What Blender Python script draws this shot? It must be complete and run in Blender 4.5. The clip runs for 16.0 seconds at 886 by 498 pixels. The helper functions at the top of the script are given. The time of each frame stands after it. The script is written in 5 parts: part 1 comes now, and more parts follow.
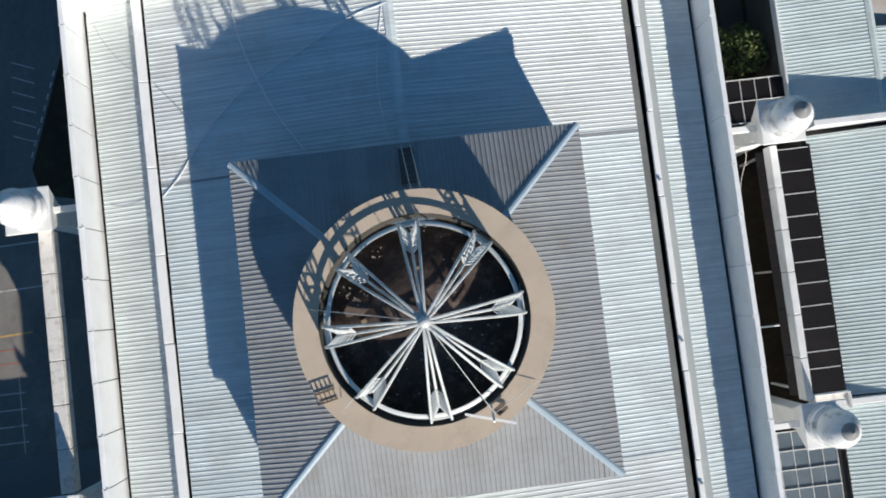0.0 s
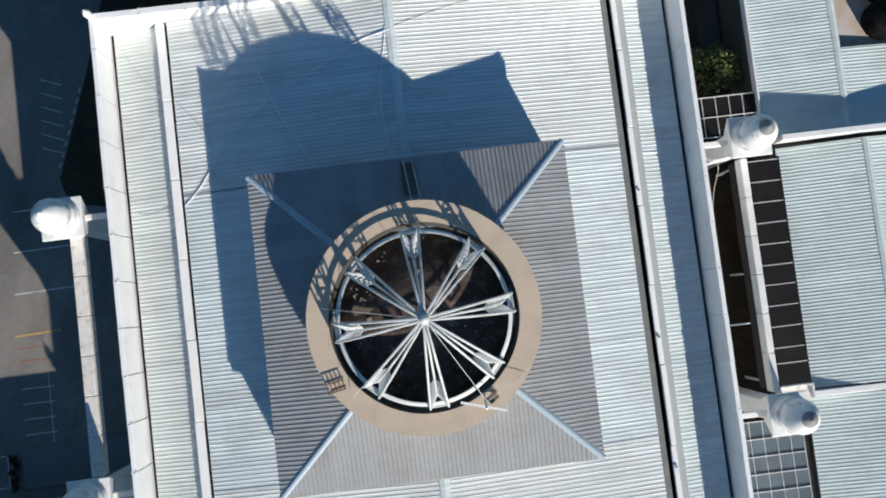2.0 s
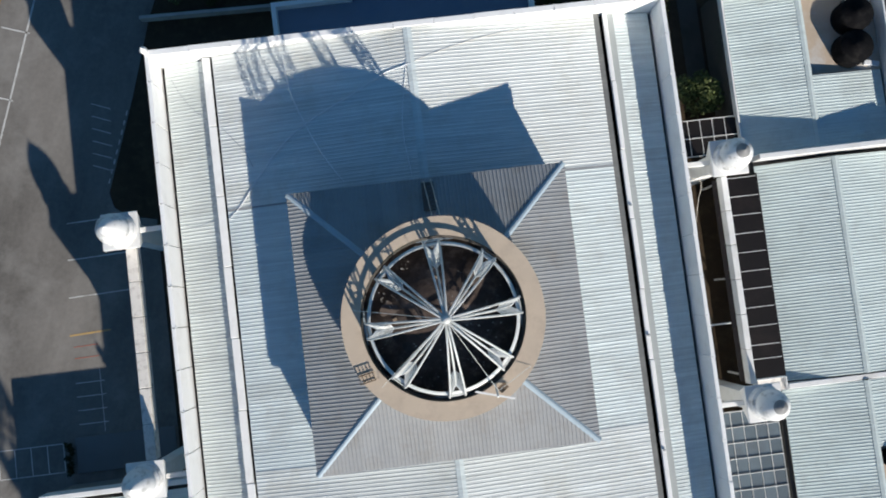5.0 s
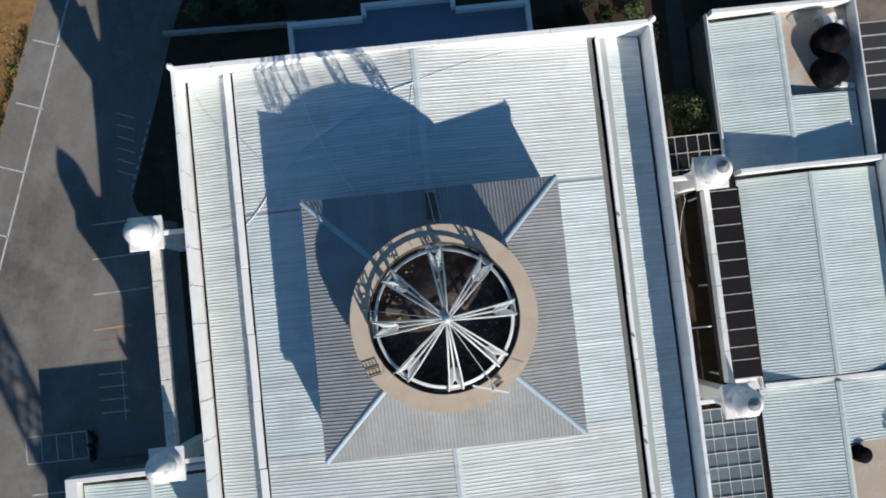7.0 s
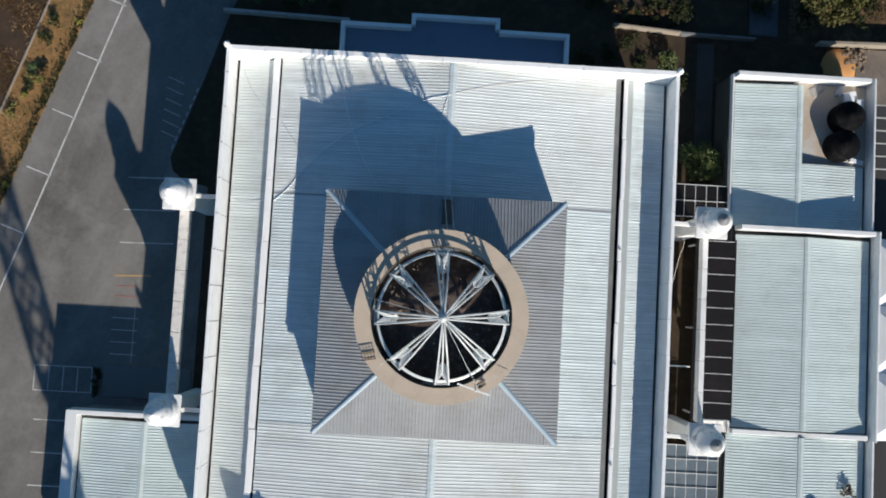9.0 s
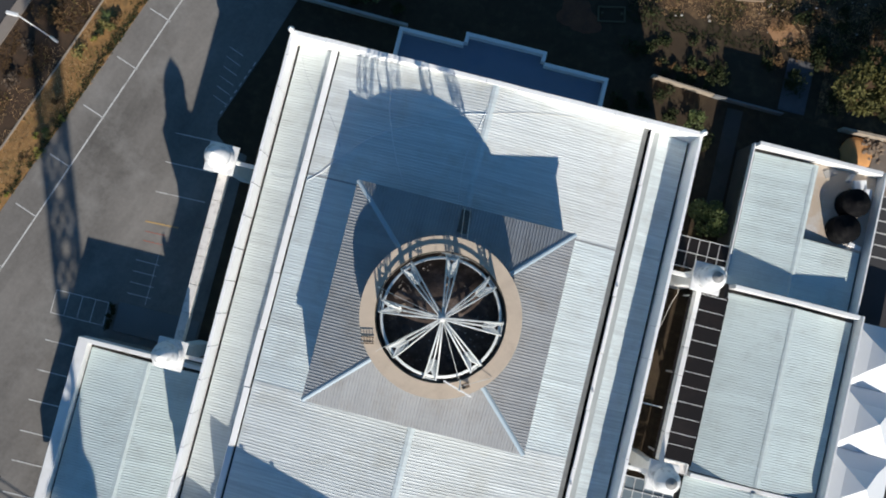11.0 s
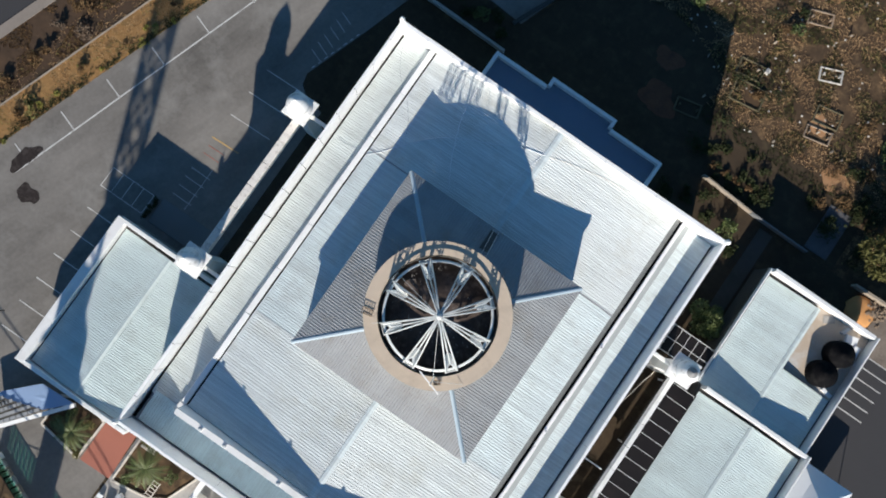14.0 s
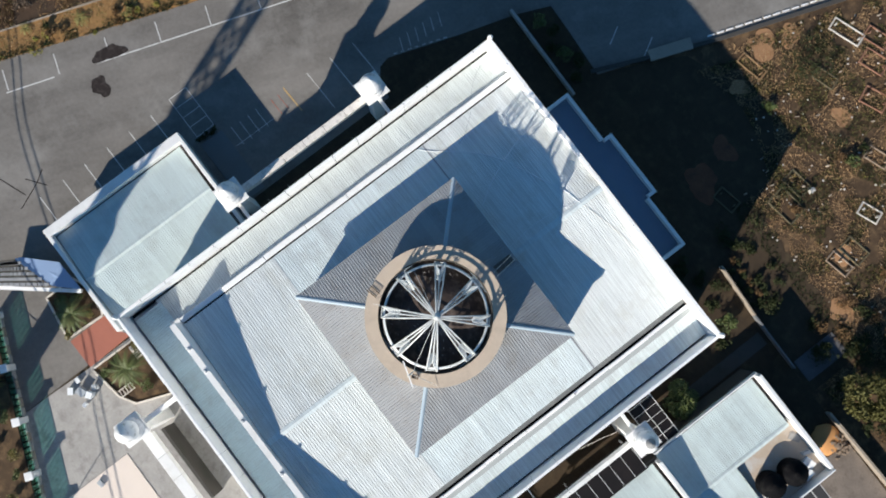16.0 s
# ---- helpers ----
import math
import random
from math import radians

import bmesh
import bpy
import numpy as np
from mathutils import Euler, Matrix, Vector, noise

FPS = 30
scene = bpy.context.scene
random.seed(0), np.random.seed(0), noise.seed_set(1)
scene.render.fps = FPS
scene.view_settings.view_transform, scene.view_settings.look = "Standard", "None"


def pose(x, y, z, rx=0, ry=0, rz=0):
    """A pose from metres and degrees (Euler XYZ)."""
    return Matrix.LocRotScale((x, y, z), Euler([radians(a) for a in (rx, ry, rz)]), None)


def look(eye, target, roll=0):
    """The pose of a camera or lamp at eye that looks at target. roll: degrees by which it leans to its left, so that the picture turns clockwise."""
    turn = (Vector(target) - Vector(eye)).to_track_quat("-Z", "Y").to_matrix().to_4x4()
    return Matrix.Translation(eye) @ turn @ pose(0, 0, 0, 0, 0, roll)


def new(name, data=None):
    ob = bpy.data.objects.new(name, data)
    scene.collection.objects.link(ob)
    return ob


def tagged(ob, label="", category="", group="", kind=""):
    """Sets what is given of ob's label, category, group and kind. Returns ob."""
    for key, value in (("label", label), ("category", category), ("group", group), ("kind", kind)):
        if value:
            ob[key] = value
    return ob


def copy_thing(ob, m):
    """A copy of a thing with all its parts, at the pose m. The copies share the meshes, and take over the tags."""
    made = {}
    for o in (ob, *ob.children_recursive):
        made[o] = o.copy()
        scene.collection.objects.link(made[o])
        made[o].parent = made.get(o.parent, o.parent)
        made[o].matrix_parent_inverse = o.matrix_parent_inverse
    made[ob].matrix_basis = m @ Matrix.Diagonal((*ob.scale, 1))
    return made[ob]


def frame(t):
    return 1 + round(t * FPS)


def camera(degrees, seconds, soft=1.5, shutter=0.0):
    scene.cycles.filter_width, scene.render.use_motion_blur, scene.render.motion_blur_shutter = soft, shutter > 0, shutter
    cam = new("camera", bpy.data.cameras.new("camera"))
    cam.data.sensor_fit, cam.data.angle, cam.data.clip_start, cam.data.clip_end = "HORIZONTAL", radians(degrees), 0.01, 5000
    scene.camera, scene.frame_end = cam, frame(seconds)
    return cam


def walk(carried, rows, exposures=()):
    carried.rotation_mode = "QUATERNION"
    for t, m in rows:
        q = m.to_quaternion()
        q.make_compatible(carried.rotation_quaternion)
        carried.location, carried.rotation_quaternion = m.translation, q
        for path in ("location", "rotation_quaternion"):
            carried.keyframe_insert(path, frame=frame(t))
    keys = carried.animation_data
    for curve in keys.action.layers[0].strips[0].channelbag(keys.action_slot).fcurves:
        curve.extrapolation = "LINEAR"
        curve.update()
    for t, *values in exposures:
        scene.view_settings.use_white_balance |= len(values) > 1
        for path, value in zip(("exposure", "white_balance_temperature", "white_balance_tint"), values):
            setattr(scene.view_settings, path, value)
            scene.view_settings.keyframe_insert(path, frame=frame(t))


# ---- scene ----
cam = camera(55.95, 16.0, soft=1.9)
PATH = [
    (0.0, pose(0.177, 0.563, 46.797, 3.773, -1.064, -6.886)),
    (0.5, pose(0.118, 0.565, 47.689, 3.787, -1.170, -6.902)),
    (1.0, pose(0.095, 0.576, 48.624, 3.771, -1.193, -6.925)),
    (1.5, pose(0.147, 0.555, 49.590, 3.774, -1.127, -6.879)),
    (2.0, pose(0.141, 0.554, 50.492, 3.770, -1.159, -6.890)),
    (2.5, pose(0.091, 0.527, 51.431, 3.798, -1.213, -6.886)),
    (3.0, pose(-0.028, 0.553, 52.341, 3.787, -1.208, -6.893)),
    (3.5, pose(-0.278, 0.577, 53.233, 3.817, -1.221, -6.886)),
    (4.0, pose(-0.667, 0.627, 54.119, 3.834, -1.229, -6.950)),
    (6.5, pose(-0.917, 0.825, 58.760, 3.857, -1.214, -6.956)),
    (7.0, pose(-0.966, 0.786, 59.686, 3.856, -1.238, -6.198)),
    (7.5, pose(-0.961, 0.782, 60.589, 3.827, -1.205, -4.112)),
    (8.0, pose(-0.924, 0.738, 61.470, 3.826, -1.166, -1.777)),
    (8.5, pose(-0.901, 0.678, 62.233, 3.852, -1.147, 0.736)),
    (11.0, pose(-1.113, 0.587, 66.679, 3.741, -1.174, 13.979)),
    (11.5, pose(-1.125, 0.446, 67.560, 3.805, -1.198, 17.411)),
    (12.0, pose(-1.112, 0.423, 68.375, 3.800, -1.176, 20.703)),
    (12.5, pose(-1.137, 0.402, 69.107, 3.797, -1.161, 23.842)),
    (13.0, pose(-1.115, 0.261, 69.849, 3.841, -1.208, 27.147)),
    (13.5, pose(-1.114, 0.142, 70.530, 3.881, -1.244, 30.579)),
    (14.0, pose(-1.122, 0.062, 71.246, 3.869, -1.233, 34.654)),
    (14.5, pose(-1.127, 0.110, 72.037, 3.820, -1.194, 38.993)),
    (15.0, pose(-1.068, -0.010, 72.794, 3.864, -1.184, 43.419)),
    (15.5, pose(-1.033, -0.032, 73.522, 3.856, -1.164, 47.989)),
    (16.0, pose(-1.077, -0.032, 74.297, 3.807, -1.145, 52.586)),
]
walk(cam, PATH, [(0.0, 0.17), (4.0, 0.17), (8.5, 0.14), (11.0, 0.26), (12.0, 0.34), (13.0, 0.36), (14.0, 0.37), (15.0, 0.44), (16.0, 0.46)])

# ---- light ----
SUN_EL, SUN_AZ = radians(25.5), radians(158.4)   # azimuth clockwise from +y
world = bpy.data.worlds.new("sky")
scene.world = world
world.use_nodes = True
wn = world.node_tree
sky = wn.nodes.new("ShaderNodeTexSky")
sky.sky_type, sky.sun_disc = "NISHITA", False
sky.sun_elevation, sky.sun_rotation = SUN_EL, SUN_AZ
sky.air_density, sky.dust_density, sky.ozone_density = 1.0, 0.0, 1.7
tint = wn.nodes.new("ShaderNodeMix")
tint.data_type, tint.blend_type = "RGBA", "MULTIPLY"
tint.inputs["Factor"].default_value, tint.inputs["B"].default_value = 1.0, (0.55, 0.925, 1.15, 1)   # clear, deep blue dry-season sky
wn.links.new(sky.outputs[0], tint.inputs["A"])
wn.links.new(tint.outputs["Result"], wn.nodes["Background"].inputs[0])
wn.nodes["Background"].inputs[1].default_value = 0.066
sun_dir = Vector((math.sin(SUN_AZ) * math.cos(SUN_EL), math.cos(SUN_AZ) * math.cos(SUN_EL), math.sin(SUN_EL)))
sun = new("sun", bpy.data.lights.new("sun", "SUN"))
sun.data.energy, sun.data.angle, sun.data.color = 4.95, radians(0.55), (1.0, 0.932, 0.832)
sun.matrix_world = look(sun_dir * 100, (0, 0, 0))


# ---- materials ----
def material(name, base, rough=0.6, metal=0.0, vary=0.12, scale=0.5, fine=18.0, bump=0.15, stain=None, stain_amount=0.0,
             stain_scale=0.25, per_object=0.0, spec=0.5, streak=None):
    """A surface with broad patches, fine grain, optional stains and a tint of its own for each object."""
    m = bpy.data.materials.new(name)
    m.use_nodes = True
    nt = m.node_tree
    b = nt.nodes["Principled BSDF"]
    b.inputs["Roughness"].default_value, b.inputs["Metallic"].default_value = rough, metal
    b.inputs["Specular IOR Level"].default_value = spec
    co = nt.nodes.new("ShaderNodeTexCoord").outputs["Object"]
    geo = nt.nodes.new("ShaderNodeNewGeometry").outputs["Position"]

    def noise_tex(sc, detail=5.0, rough_=0.6):
        n = nt.nodes.new("ShaderNodeTexNoise")
        n.inputs["Scale"].default_value, n.inputs["Detail"].default_value, n.inputs["Roughness"].default_value = sc, detail, rough_
        nt.links.new(geo, n.inputs["Vector"])
        return n.outputs["Fac"]

    def mathn(op, a, c):
        n = nt.nodes.new("ShaderNodeMath")
        n.operation = op
        for i, v in enumerate((a, c)):
            if isinstance(v, (int, float)):
                n.inputs[i].default_value = v
            else:
                nt.links.new(v, n.inputs[i])
        return n.outputs[0]

    broad, grain = noise_tex(scale), noise_tex(fine, 3.0)
    v = mathn("ADD", mathn("MULTIPLY", mathn("SUBTRACT", broad, 0.5), 2 * vary), mathn("MULTIPLY", mathn("SUBTRACT", grain, 0.5), vary))
    if per_object:
        rnd = nt.nodes.new("ShaderNodeObjectInfo").outputs["Random"]
        v = mathn("ADD", v, mathn("MULTIPLY", mathn("SUBTRACT", rnd, 0.5), 2 * per_object))
    if streak:   # (turn in degrees, along, across, amount): long stains that run one way
        mp = nt.nodes.new("ShaderNodeMapping")
        mp.vector_type = "TEXTURE"
        mp.inputs["Rotation"].default_value = (0, 0, radians(streak[0]))
        mp.inputs["Scale"].default_value = (streak[1], streak[2], 1.0)
        nt.links.new(geo, mp.inputs["Vector"])
        n = nt.nodes.new("ShaderNodeTexNoise")
        n.inputs["Scale"].default_value, n.inputs["Detail"].default_value, n.inputs["Roughness"].default_value = 1.0, 6.0, 0.65
        nt.links.new(mp.outputs[0], n.inputs["Vector"])
        v = mathn("ADD", v, mathn("MULTIPLY", mathn("SUBTRACT", n.outputs["Fac"], 0.5), 2 * streak[3]))
    hsv = nt.nodes.new("ShaderNodeHueSaturation")
    hsv.inputs["Color"].default_value = (*base, 1)
    nt.links.new(mathn("ADD", v, 1.0), hsv.inputs["Value"])
    col = hsv.outputs["Color"]
    if stain:
        s = noise_tex(stain_scale, 8.0, 0.7)
        ramp = nt.nodes.new("ShaderNodeMapRange")
        ramp.inputs["From Min"].default_value, ramp.inputs["From Max"].default_value = 0.5, 0.68
        ramp.inputs["To Max"].default_value = stain_amount
        nt.links.new(s, ramp.inputs["Value"])
        mix = nt.nodes.new("ShaderNodeMix")
        mix.data_type = "RGBA"
        nt.links.new(ramp.outputs[0], mix.inputs["Factor"])
        nt.links.new(col, mix.inputs["A"])
        mix.inputs["B"].default_value = (*stain, 1)
        col = mix.outputs["Result"]
    nt.links.new(col, b.inputs["Base Color"])
    if bump:
        bp = nt.nodes.new("ShaderNodeBump")
        bp.inputs["Strength"].default_value, bp.inputs["Distance"].default_value = bump, 0.05
        nt.links.new(grain, bp.inputs["Height"])
        nt.links.new(bp.outputs[0], b.inputs["Normal"])
    return m


M = {}
M["sheet"] = material("pale_zinc_sheet", (0.68, 0.752, 0.755), 0.38, 0.0, 0.09, 0.35, 6.0, 0.04, (0.50, 0.52, 0.50), 0.5, 0.5, 0.05, 1.0, streak=(0, 5.0, 0.13, 0.46))
M["sheet_warm"] = material("weathered_zinc_sheet", (0.725, 0.76, 0.745), 0.38, 0.0, 0.09, 0.35, 6.0, 0.04, (0.55, 0.545, 0.48), 0.55, 0.4, 0.05, 1.0, streak=(0, 5.0, 0.13, 0.46))
M["sheet_grey"] = material("grey_zinc_sheet", (0.33, 0.34, 0.35), 0.6, 0.0, 0.10, 0.4, 6.0, 0.04, (0.25, 0.235, 0.21), 0.55, 0.5, 0.06, 0.12, streak=(0, 1.2, 0.3, 0.10))
M["sheet_green"] = material("greenish_zinc_sheet", (0.60, 0.68, 0.672), 0.6, 0.0, 0.09, 0.35, 6.0, 0.04, (0.43, 0.47, 0.455), 0.45, 0.5, 0.05, 0.05, streak=(0, 4.0, 0.10, 0.22))
M["sheet_teal"] = material("teal_tinged_zinc_sheet", (0.54, 0.68, 0.71), 0.55, 0.0, 0.10, 0.5, 6.0, 0.04, (0.38, 0.46, 0.46), 0.5, 0.6, 0.05, streak=(90, 2.0, 0.15, 0.2))
M["flashing_grey"] = material("grey_flashing", (0.40, 0.43, 0.43), 0.6, 0.0, 0.12, 0.8, 9.0, 0.05)
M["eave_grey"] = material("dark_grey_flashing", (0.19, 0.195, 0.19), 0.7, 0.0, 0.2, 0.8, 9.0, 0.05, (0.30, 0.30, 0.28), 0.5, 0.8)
M["sheet_strip"] = material("greyer_zinc_sheet", (0.60, 0.645, 0.635), 0.5, 0.0, 0.09, 0.35, 6.0, 0.04, (0.48, 0.50, 0.48), 0.5, 0.5, 0.05, 0.6, streak=(0, 5.0, 0.13, 0.36))
M["flashing"] = material("zinc_flashing", (0.37, 0.46, 0.53), 0.6, 0.0, 0.10, 0.8, 9.0, 0.05)
M["white"] = material("white_paint", (0.80, 0.80, 0.79), 0.6, 0.0, 0.05, 0.5, 8.0, 0.05, (0.50, 0.48, 0.43), 0.35, 0.7, 0.02)
M["parapet_white"] = material("bright_white_paint", (0.93, 0.93, 0.92), 0.6, 0.0, 0.04, 0.5, 8.0, 0.05, (0.62, 0.60, 0.56), 0.3, 0.7, 0.02)
M["dome_white"] = material("weathered_white_paint", (0.80, 0.80, 0.79), 0.55, 0.0, 0.06, 0.8, 8.0, 0.05, (0.24, 0.235, 0.22), 0.8, 2.1)
M["cream"] = material("cream_paint", (0.72, 0.66, 0.58), 0.7, 0.0, 0.06, 0.5, 9.0, 0.08, (0.42, 0.36, 0.30), 0.5, 0.9, 0.03)
M["concrete"] = material("raw_concrete", (0.56, 0.46, 0.36), 0.85, 0.0, 0.12, 0.9, 14.0, 0.2, (0.40, 0.32, 0.25), 0.55, 0.7)
M["steel"] = material("galvanised_steel", (0.68, 0.70, 0.69), 0.45, 0.1, 0.15, 2.0, 20.0, 0.05, (0.38, 0.36, 0.32), 0.5, 1.5)
M["pit_brown"] = material("dark_mottled_floor", (0.095, 0.068, 0.056), 0.9, 0.0, 0.7, 1.1, 5.0, 0.4, (0.27, 0.205, 0.17), 0.9, 1.0)
M["asphalt"] = material("worn_asphalt", (0.186, 0.174, 0.160), 0.95, 0.0, 0.4, 0.10, 3.0, 0.15, (0.28, 0.268, 0.25), 0.8, 0.16, spec=0.05, streak=(70, 12.0, 3.5, 0.6))
M["earth"] = material("dry_earth", (0.070, 0.042, 0.021), 0.95, 0.0, 0.9, 0.25, 1.6, 0.6, (0.20, 0.125, 0.062), 0.75, 0.8)
M["darksoil"] = material("shade_dark_soil", (0.042, 0.027, 0.014), 0.95, 0.0, 0.6, 0.4, 2.0, 0.5, (0.072, 0.052, 0.026), 0.8, 0.9)
M["dark_asphalt"] = material("fresh_asphalt", (0.040, 0.039, 0.042), 0.85, 0.0, 0.2, 0.15, 8.0, 0.15)
M["verge"] = material("dry_verge", (0.30, 0.165, 0.06), 0.95, 0.0, 0.9, 0.7, 2.2, 0.6, (0.075, 0.055, 0.022), 0.9, 0.7)
M["line"] = material("road_paint", (0.60, 0.60, 0.58), 0.7, 0.0, 0.3, 1.2, 20.0, 0.05, (0.2, 0.185, 0.17), 0.85, 1.2)
M["yellow_line"] = material("yellow_road_paint", (0.50, 0.33, 0.13), 0.7, 0.0, 0.15, 1.2, 20.0, 0.05, (0.2, 0.2, 0.2), 0.6, 2.5)
M["yard"] = material("pale_concrete_yard", (0.37, 0.355, 0.335), 0.85, 0.0, 0.35, 0.5, 5.0, 0.1, (0.22, 0.205, 0.19), 0.8, 0.7)
M["pad"] = material("cream_tile_floor", (0.76, 0.66, 0.58), 0.6, 0.0, 0.05, 0.4, 9.0, 0.05)
M["red"] = material("red_paving", (0.36, 0.13, 0.09), 0.85, 0.0, 0.12, 0.8, 12.0, 0.1)
# Dark concrete; on some walls, gaps and linings it stands in for shade.
M["drain"] = material("dark_shade_concrete", (0.06, 0.055, 0.05), 0.9, 0.0, 0.2, 0.5, 9.0, 0.2, (0.035, 0.04, 0.03), 0.8, 0.3)
M["panel"] = material("dark_polycarbonate", (0.012, 0.010, 0.010), 0.5, 0.0, 0.2, 0.7, 8.0, 0.02, (0.03, 0.022, 0.02), 0.4, 0.6, 0.12, 0.25)
M["tent"] = material("white_canvas", (0.78, 0.80, 0.82), 0.7, 0.0, 0.04, 0.6, 6.0, 0.05)
M["membrane"] = material("grey_roof_screed", (0.40, 0.43, 0.46), 0.7, 0.0, 0.08, 0.4, 8.0, 0.08, (0.28, 0.30, 0.32), 0.5, 0.5)
M["leaf"] = material("leaves", (0.085, 0.112, 0.03), 0.6, 0.0, 0.5, 1.2, 7.0, 0.0)
M["dryleaf"] = material("dry_leaves", (0.20, 0.175, 0.05), 0.7, 0.0, 0.45, 1.2, 7.0, 0.0)
M["bark"] = material("bark", (0.14, 0.10, 0.07), 0.9, 0.0, 0.3, 3.0, 20.0, 0.3)
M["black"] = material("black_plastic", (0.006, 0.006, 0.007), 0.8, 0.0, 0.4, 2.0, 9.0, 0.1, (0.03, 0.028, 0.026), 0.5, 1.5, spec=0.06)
M["dim_wall"] = material("dull_grey_wall", (0.16, 0.165, 0.17), 0.8, 0.0, 0.12, 0.5, 8.0, 0.08)
M["dull_blue"] = material("dull_blue_roof", (0.17, 0.215, 0.29), 0.6, 0.0, 0.12, 0.4, 8.0, 0.06, (0.12, 0.18, 0.28), 0.5, 0.5)
M["leafdark"] = material("dark_leaves", (0.033, 0.042, 0.015), 0.7, 0.0, 0.6, 1.2, 7.0, 0.0, spec=0.2)
M["brownleaf"] = material("brown_dry_leaves", (0.14, 0.085, 0.04), 0.8, 0.0, 0.6, 1.2, 7.0, 0.0, spec=0.2)
M["stained_white"] = material("stained_white_concrete", (0.74, 0.71, 0.67), 0.75, 0.0, 0.10, 0.8, 9.0, 0.1, (0.20, 0.165, 0.14), 0.55, 2.6)
M["path"] = material("dull_tan_path", (0.24, 0.205, 0.175), 0.9, 0.0, 0.2, 0.5, 6.0, 0.1)
# Tone of the painted sun patch on the dome floor.
M["dust"] = material("sunlit_floor_tone", (0.13, 0.10, 0.086), 0.95, 0.0, 0.4, 1.5, 8.0, 0.3, (0.12, 0.09, 0.075), 0.8, 2.0)
M["wall"] = material("outside_wall_paint", (0.70, 0.70, 0.67), 0.75, 0.0, 0.06, 0.4, 8.0, 0.08)
M["stone"] = material("grave_stone", (0.30, 0.225, 0.16), 0.8, 0.0, 0.2, 1.0, 12.0, 0.1, None, 0, 0.5, 0.2)
M["shade_redearth"] = material("shade_red_earth", (0.125, 0.050, 0.026), 0.95, 0.0, 0.5, 0.9, 4.0, 0.4, (0.06, 0.032, 0.02), 0.8, 0.8)
M["shade_blue"] = material("shade_blue_sheet", (0.30, 0.42, 0.62), 0.6, 0.0, 0.1, 0.5, 8.0, 0.05)
M["bank"] = material("dark_scrubby_bank", (0.062, 0.036, 0.020), 0.95, 0.0, 0.55, 0.5, 1.8, 0.6, (0.03, 0.022, 0.012), 0.9, 0.6)
M["oldwall"] = material("weathered_old_wall", (0.33, 0.28, 0.225), 0.85, 0.0, 0.2, 0.8, 9.0, 0.15, (0.2, 0.16, 0.12), 0.7, 0.8)


# ---- builders ----
def mesh_object(name, bm, mat, parent=None, label=""):
    me = bpy.data.meshes.new(name)
    bm.to_mesh(me)
    bm.free()
    me.materials.append(M[mat] if isinstance(mat, str) else mat)
    ob = new(name, me)
    if parent:
        ob.parent = parent
    if label:
        ob["label"] = label
    return ob


def part(name, bm, mat, parent, label=""):
    return mesh_object(name, bm, mat, parent, label)


def empty(name, x=0, y=0, z=0, rz=0):
    e = new(name)
    e.matrix_basis = pose(x, y, z, 0, 0, rz)
    return e


def add_box(bm, x0, x1, y0, y1, z0, z1, bevel=0.0):
    c = [bm.verts.new((x, y, z)) for z in (z0, z1) for x, y in ((x0, y0), (x1, y0), (x1, y1), (x0, y1))]
    fs = [bm.faces.new([c[i] for i in f]) for f in ((3, 2, 1, 0), (4, 5, 6, 7), (0, 1, 5, 4), (1, 2, 6, 5), (2, 3, 7, 6), (3, 0, 4, 7))]
    if bevel:
        bmesh.ops.bevel(bm, geom=list({e for f in fs for e in f.edges}), offset=bevel, segments=1, affect="EDGES")
    return bm


def box(x0, x1, y0, y1, z0, z1, bevel=0.0):
    return add_box(bmesh.new(), x0, x1, y0, y1, z0, z1, bevel)


def add_prism(bm, poly, z0, z1):
    """An upright prism over a plan polygon, counter-clockwise."""
    lo, hi = [bm.verts.new((x, y, z0)) for x, y in poly], [bm.verts.new((x, y, z1)) for x, y in poly]
    bm.faces.new(lo[::-1]), bm.faces.new(hi)
    for i in range(len(poly)):
        j = (i + 1) % len(poly)
        bm.faces.new((lo[i], lo[j], hi[j], hi[i]))
    return bm


def add_sweep(bm, a, b, profile):
    """A bar from a to b (level), with a profile of (out, up) points, out to the right of the way."""
    a, b = Vector(a), Vector(b)
    d = (b - a).normalized()
    out = Vector((d.y, -d.x, 0))
    r0 = [bm.verts.new(a + out * u + Vector((0, 0, w))) for u, w in profile]
    r1 = [bm.verts.new(b + out * u + Vector((0, 0, w))) for u, w in profile]
    n = len(profile)
    bm.faces.new(r0), bm.faces.new(r1[::-1])
    for i in range(n):
        j = (i + 1) % n
        bm.faces.new((r0[j], r0[i], r1[i], r1[j]))
    bmesh.ops.recalc_face_normals(bm, faces=bm.faces[:])
    return bm


def add_tube(bm, a, b, r, n=8, r2=None):
    a, b = Vector(a), Vector(b)
    q = (b - a).to_track_quat("Z", "Y")
    r2 = r if r2 is None else r2
    c0 = [bm.verts.new(a + q @ Vector((r * math.cos(6.2832 * i / n), r * math.sin(6.2832 * i / n), 0))) for i in range(n)]
    c1 = [bm.verts.new(b + q @ Vector((r2 * math.cos(6.2832 * i / n), r2 * math.sin(6.2832 * i / n), 0))) for i in range(n)]
    bm.faces.new(c0[::-1]), bm.faces.new(c1)
    for i in range(n):
        j = (i + 1) % n
        bm.faces.new((c0[i], c0[j], c1[j], c1[i]))
    return bm


def tube(a, b, r, n=8, r2=None):
    return add_tube(bmesh.new(), a, b, r, n, r2)


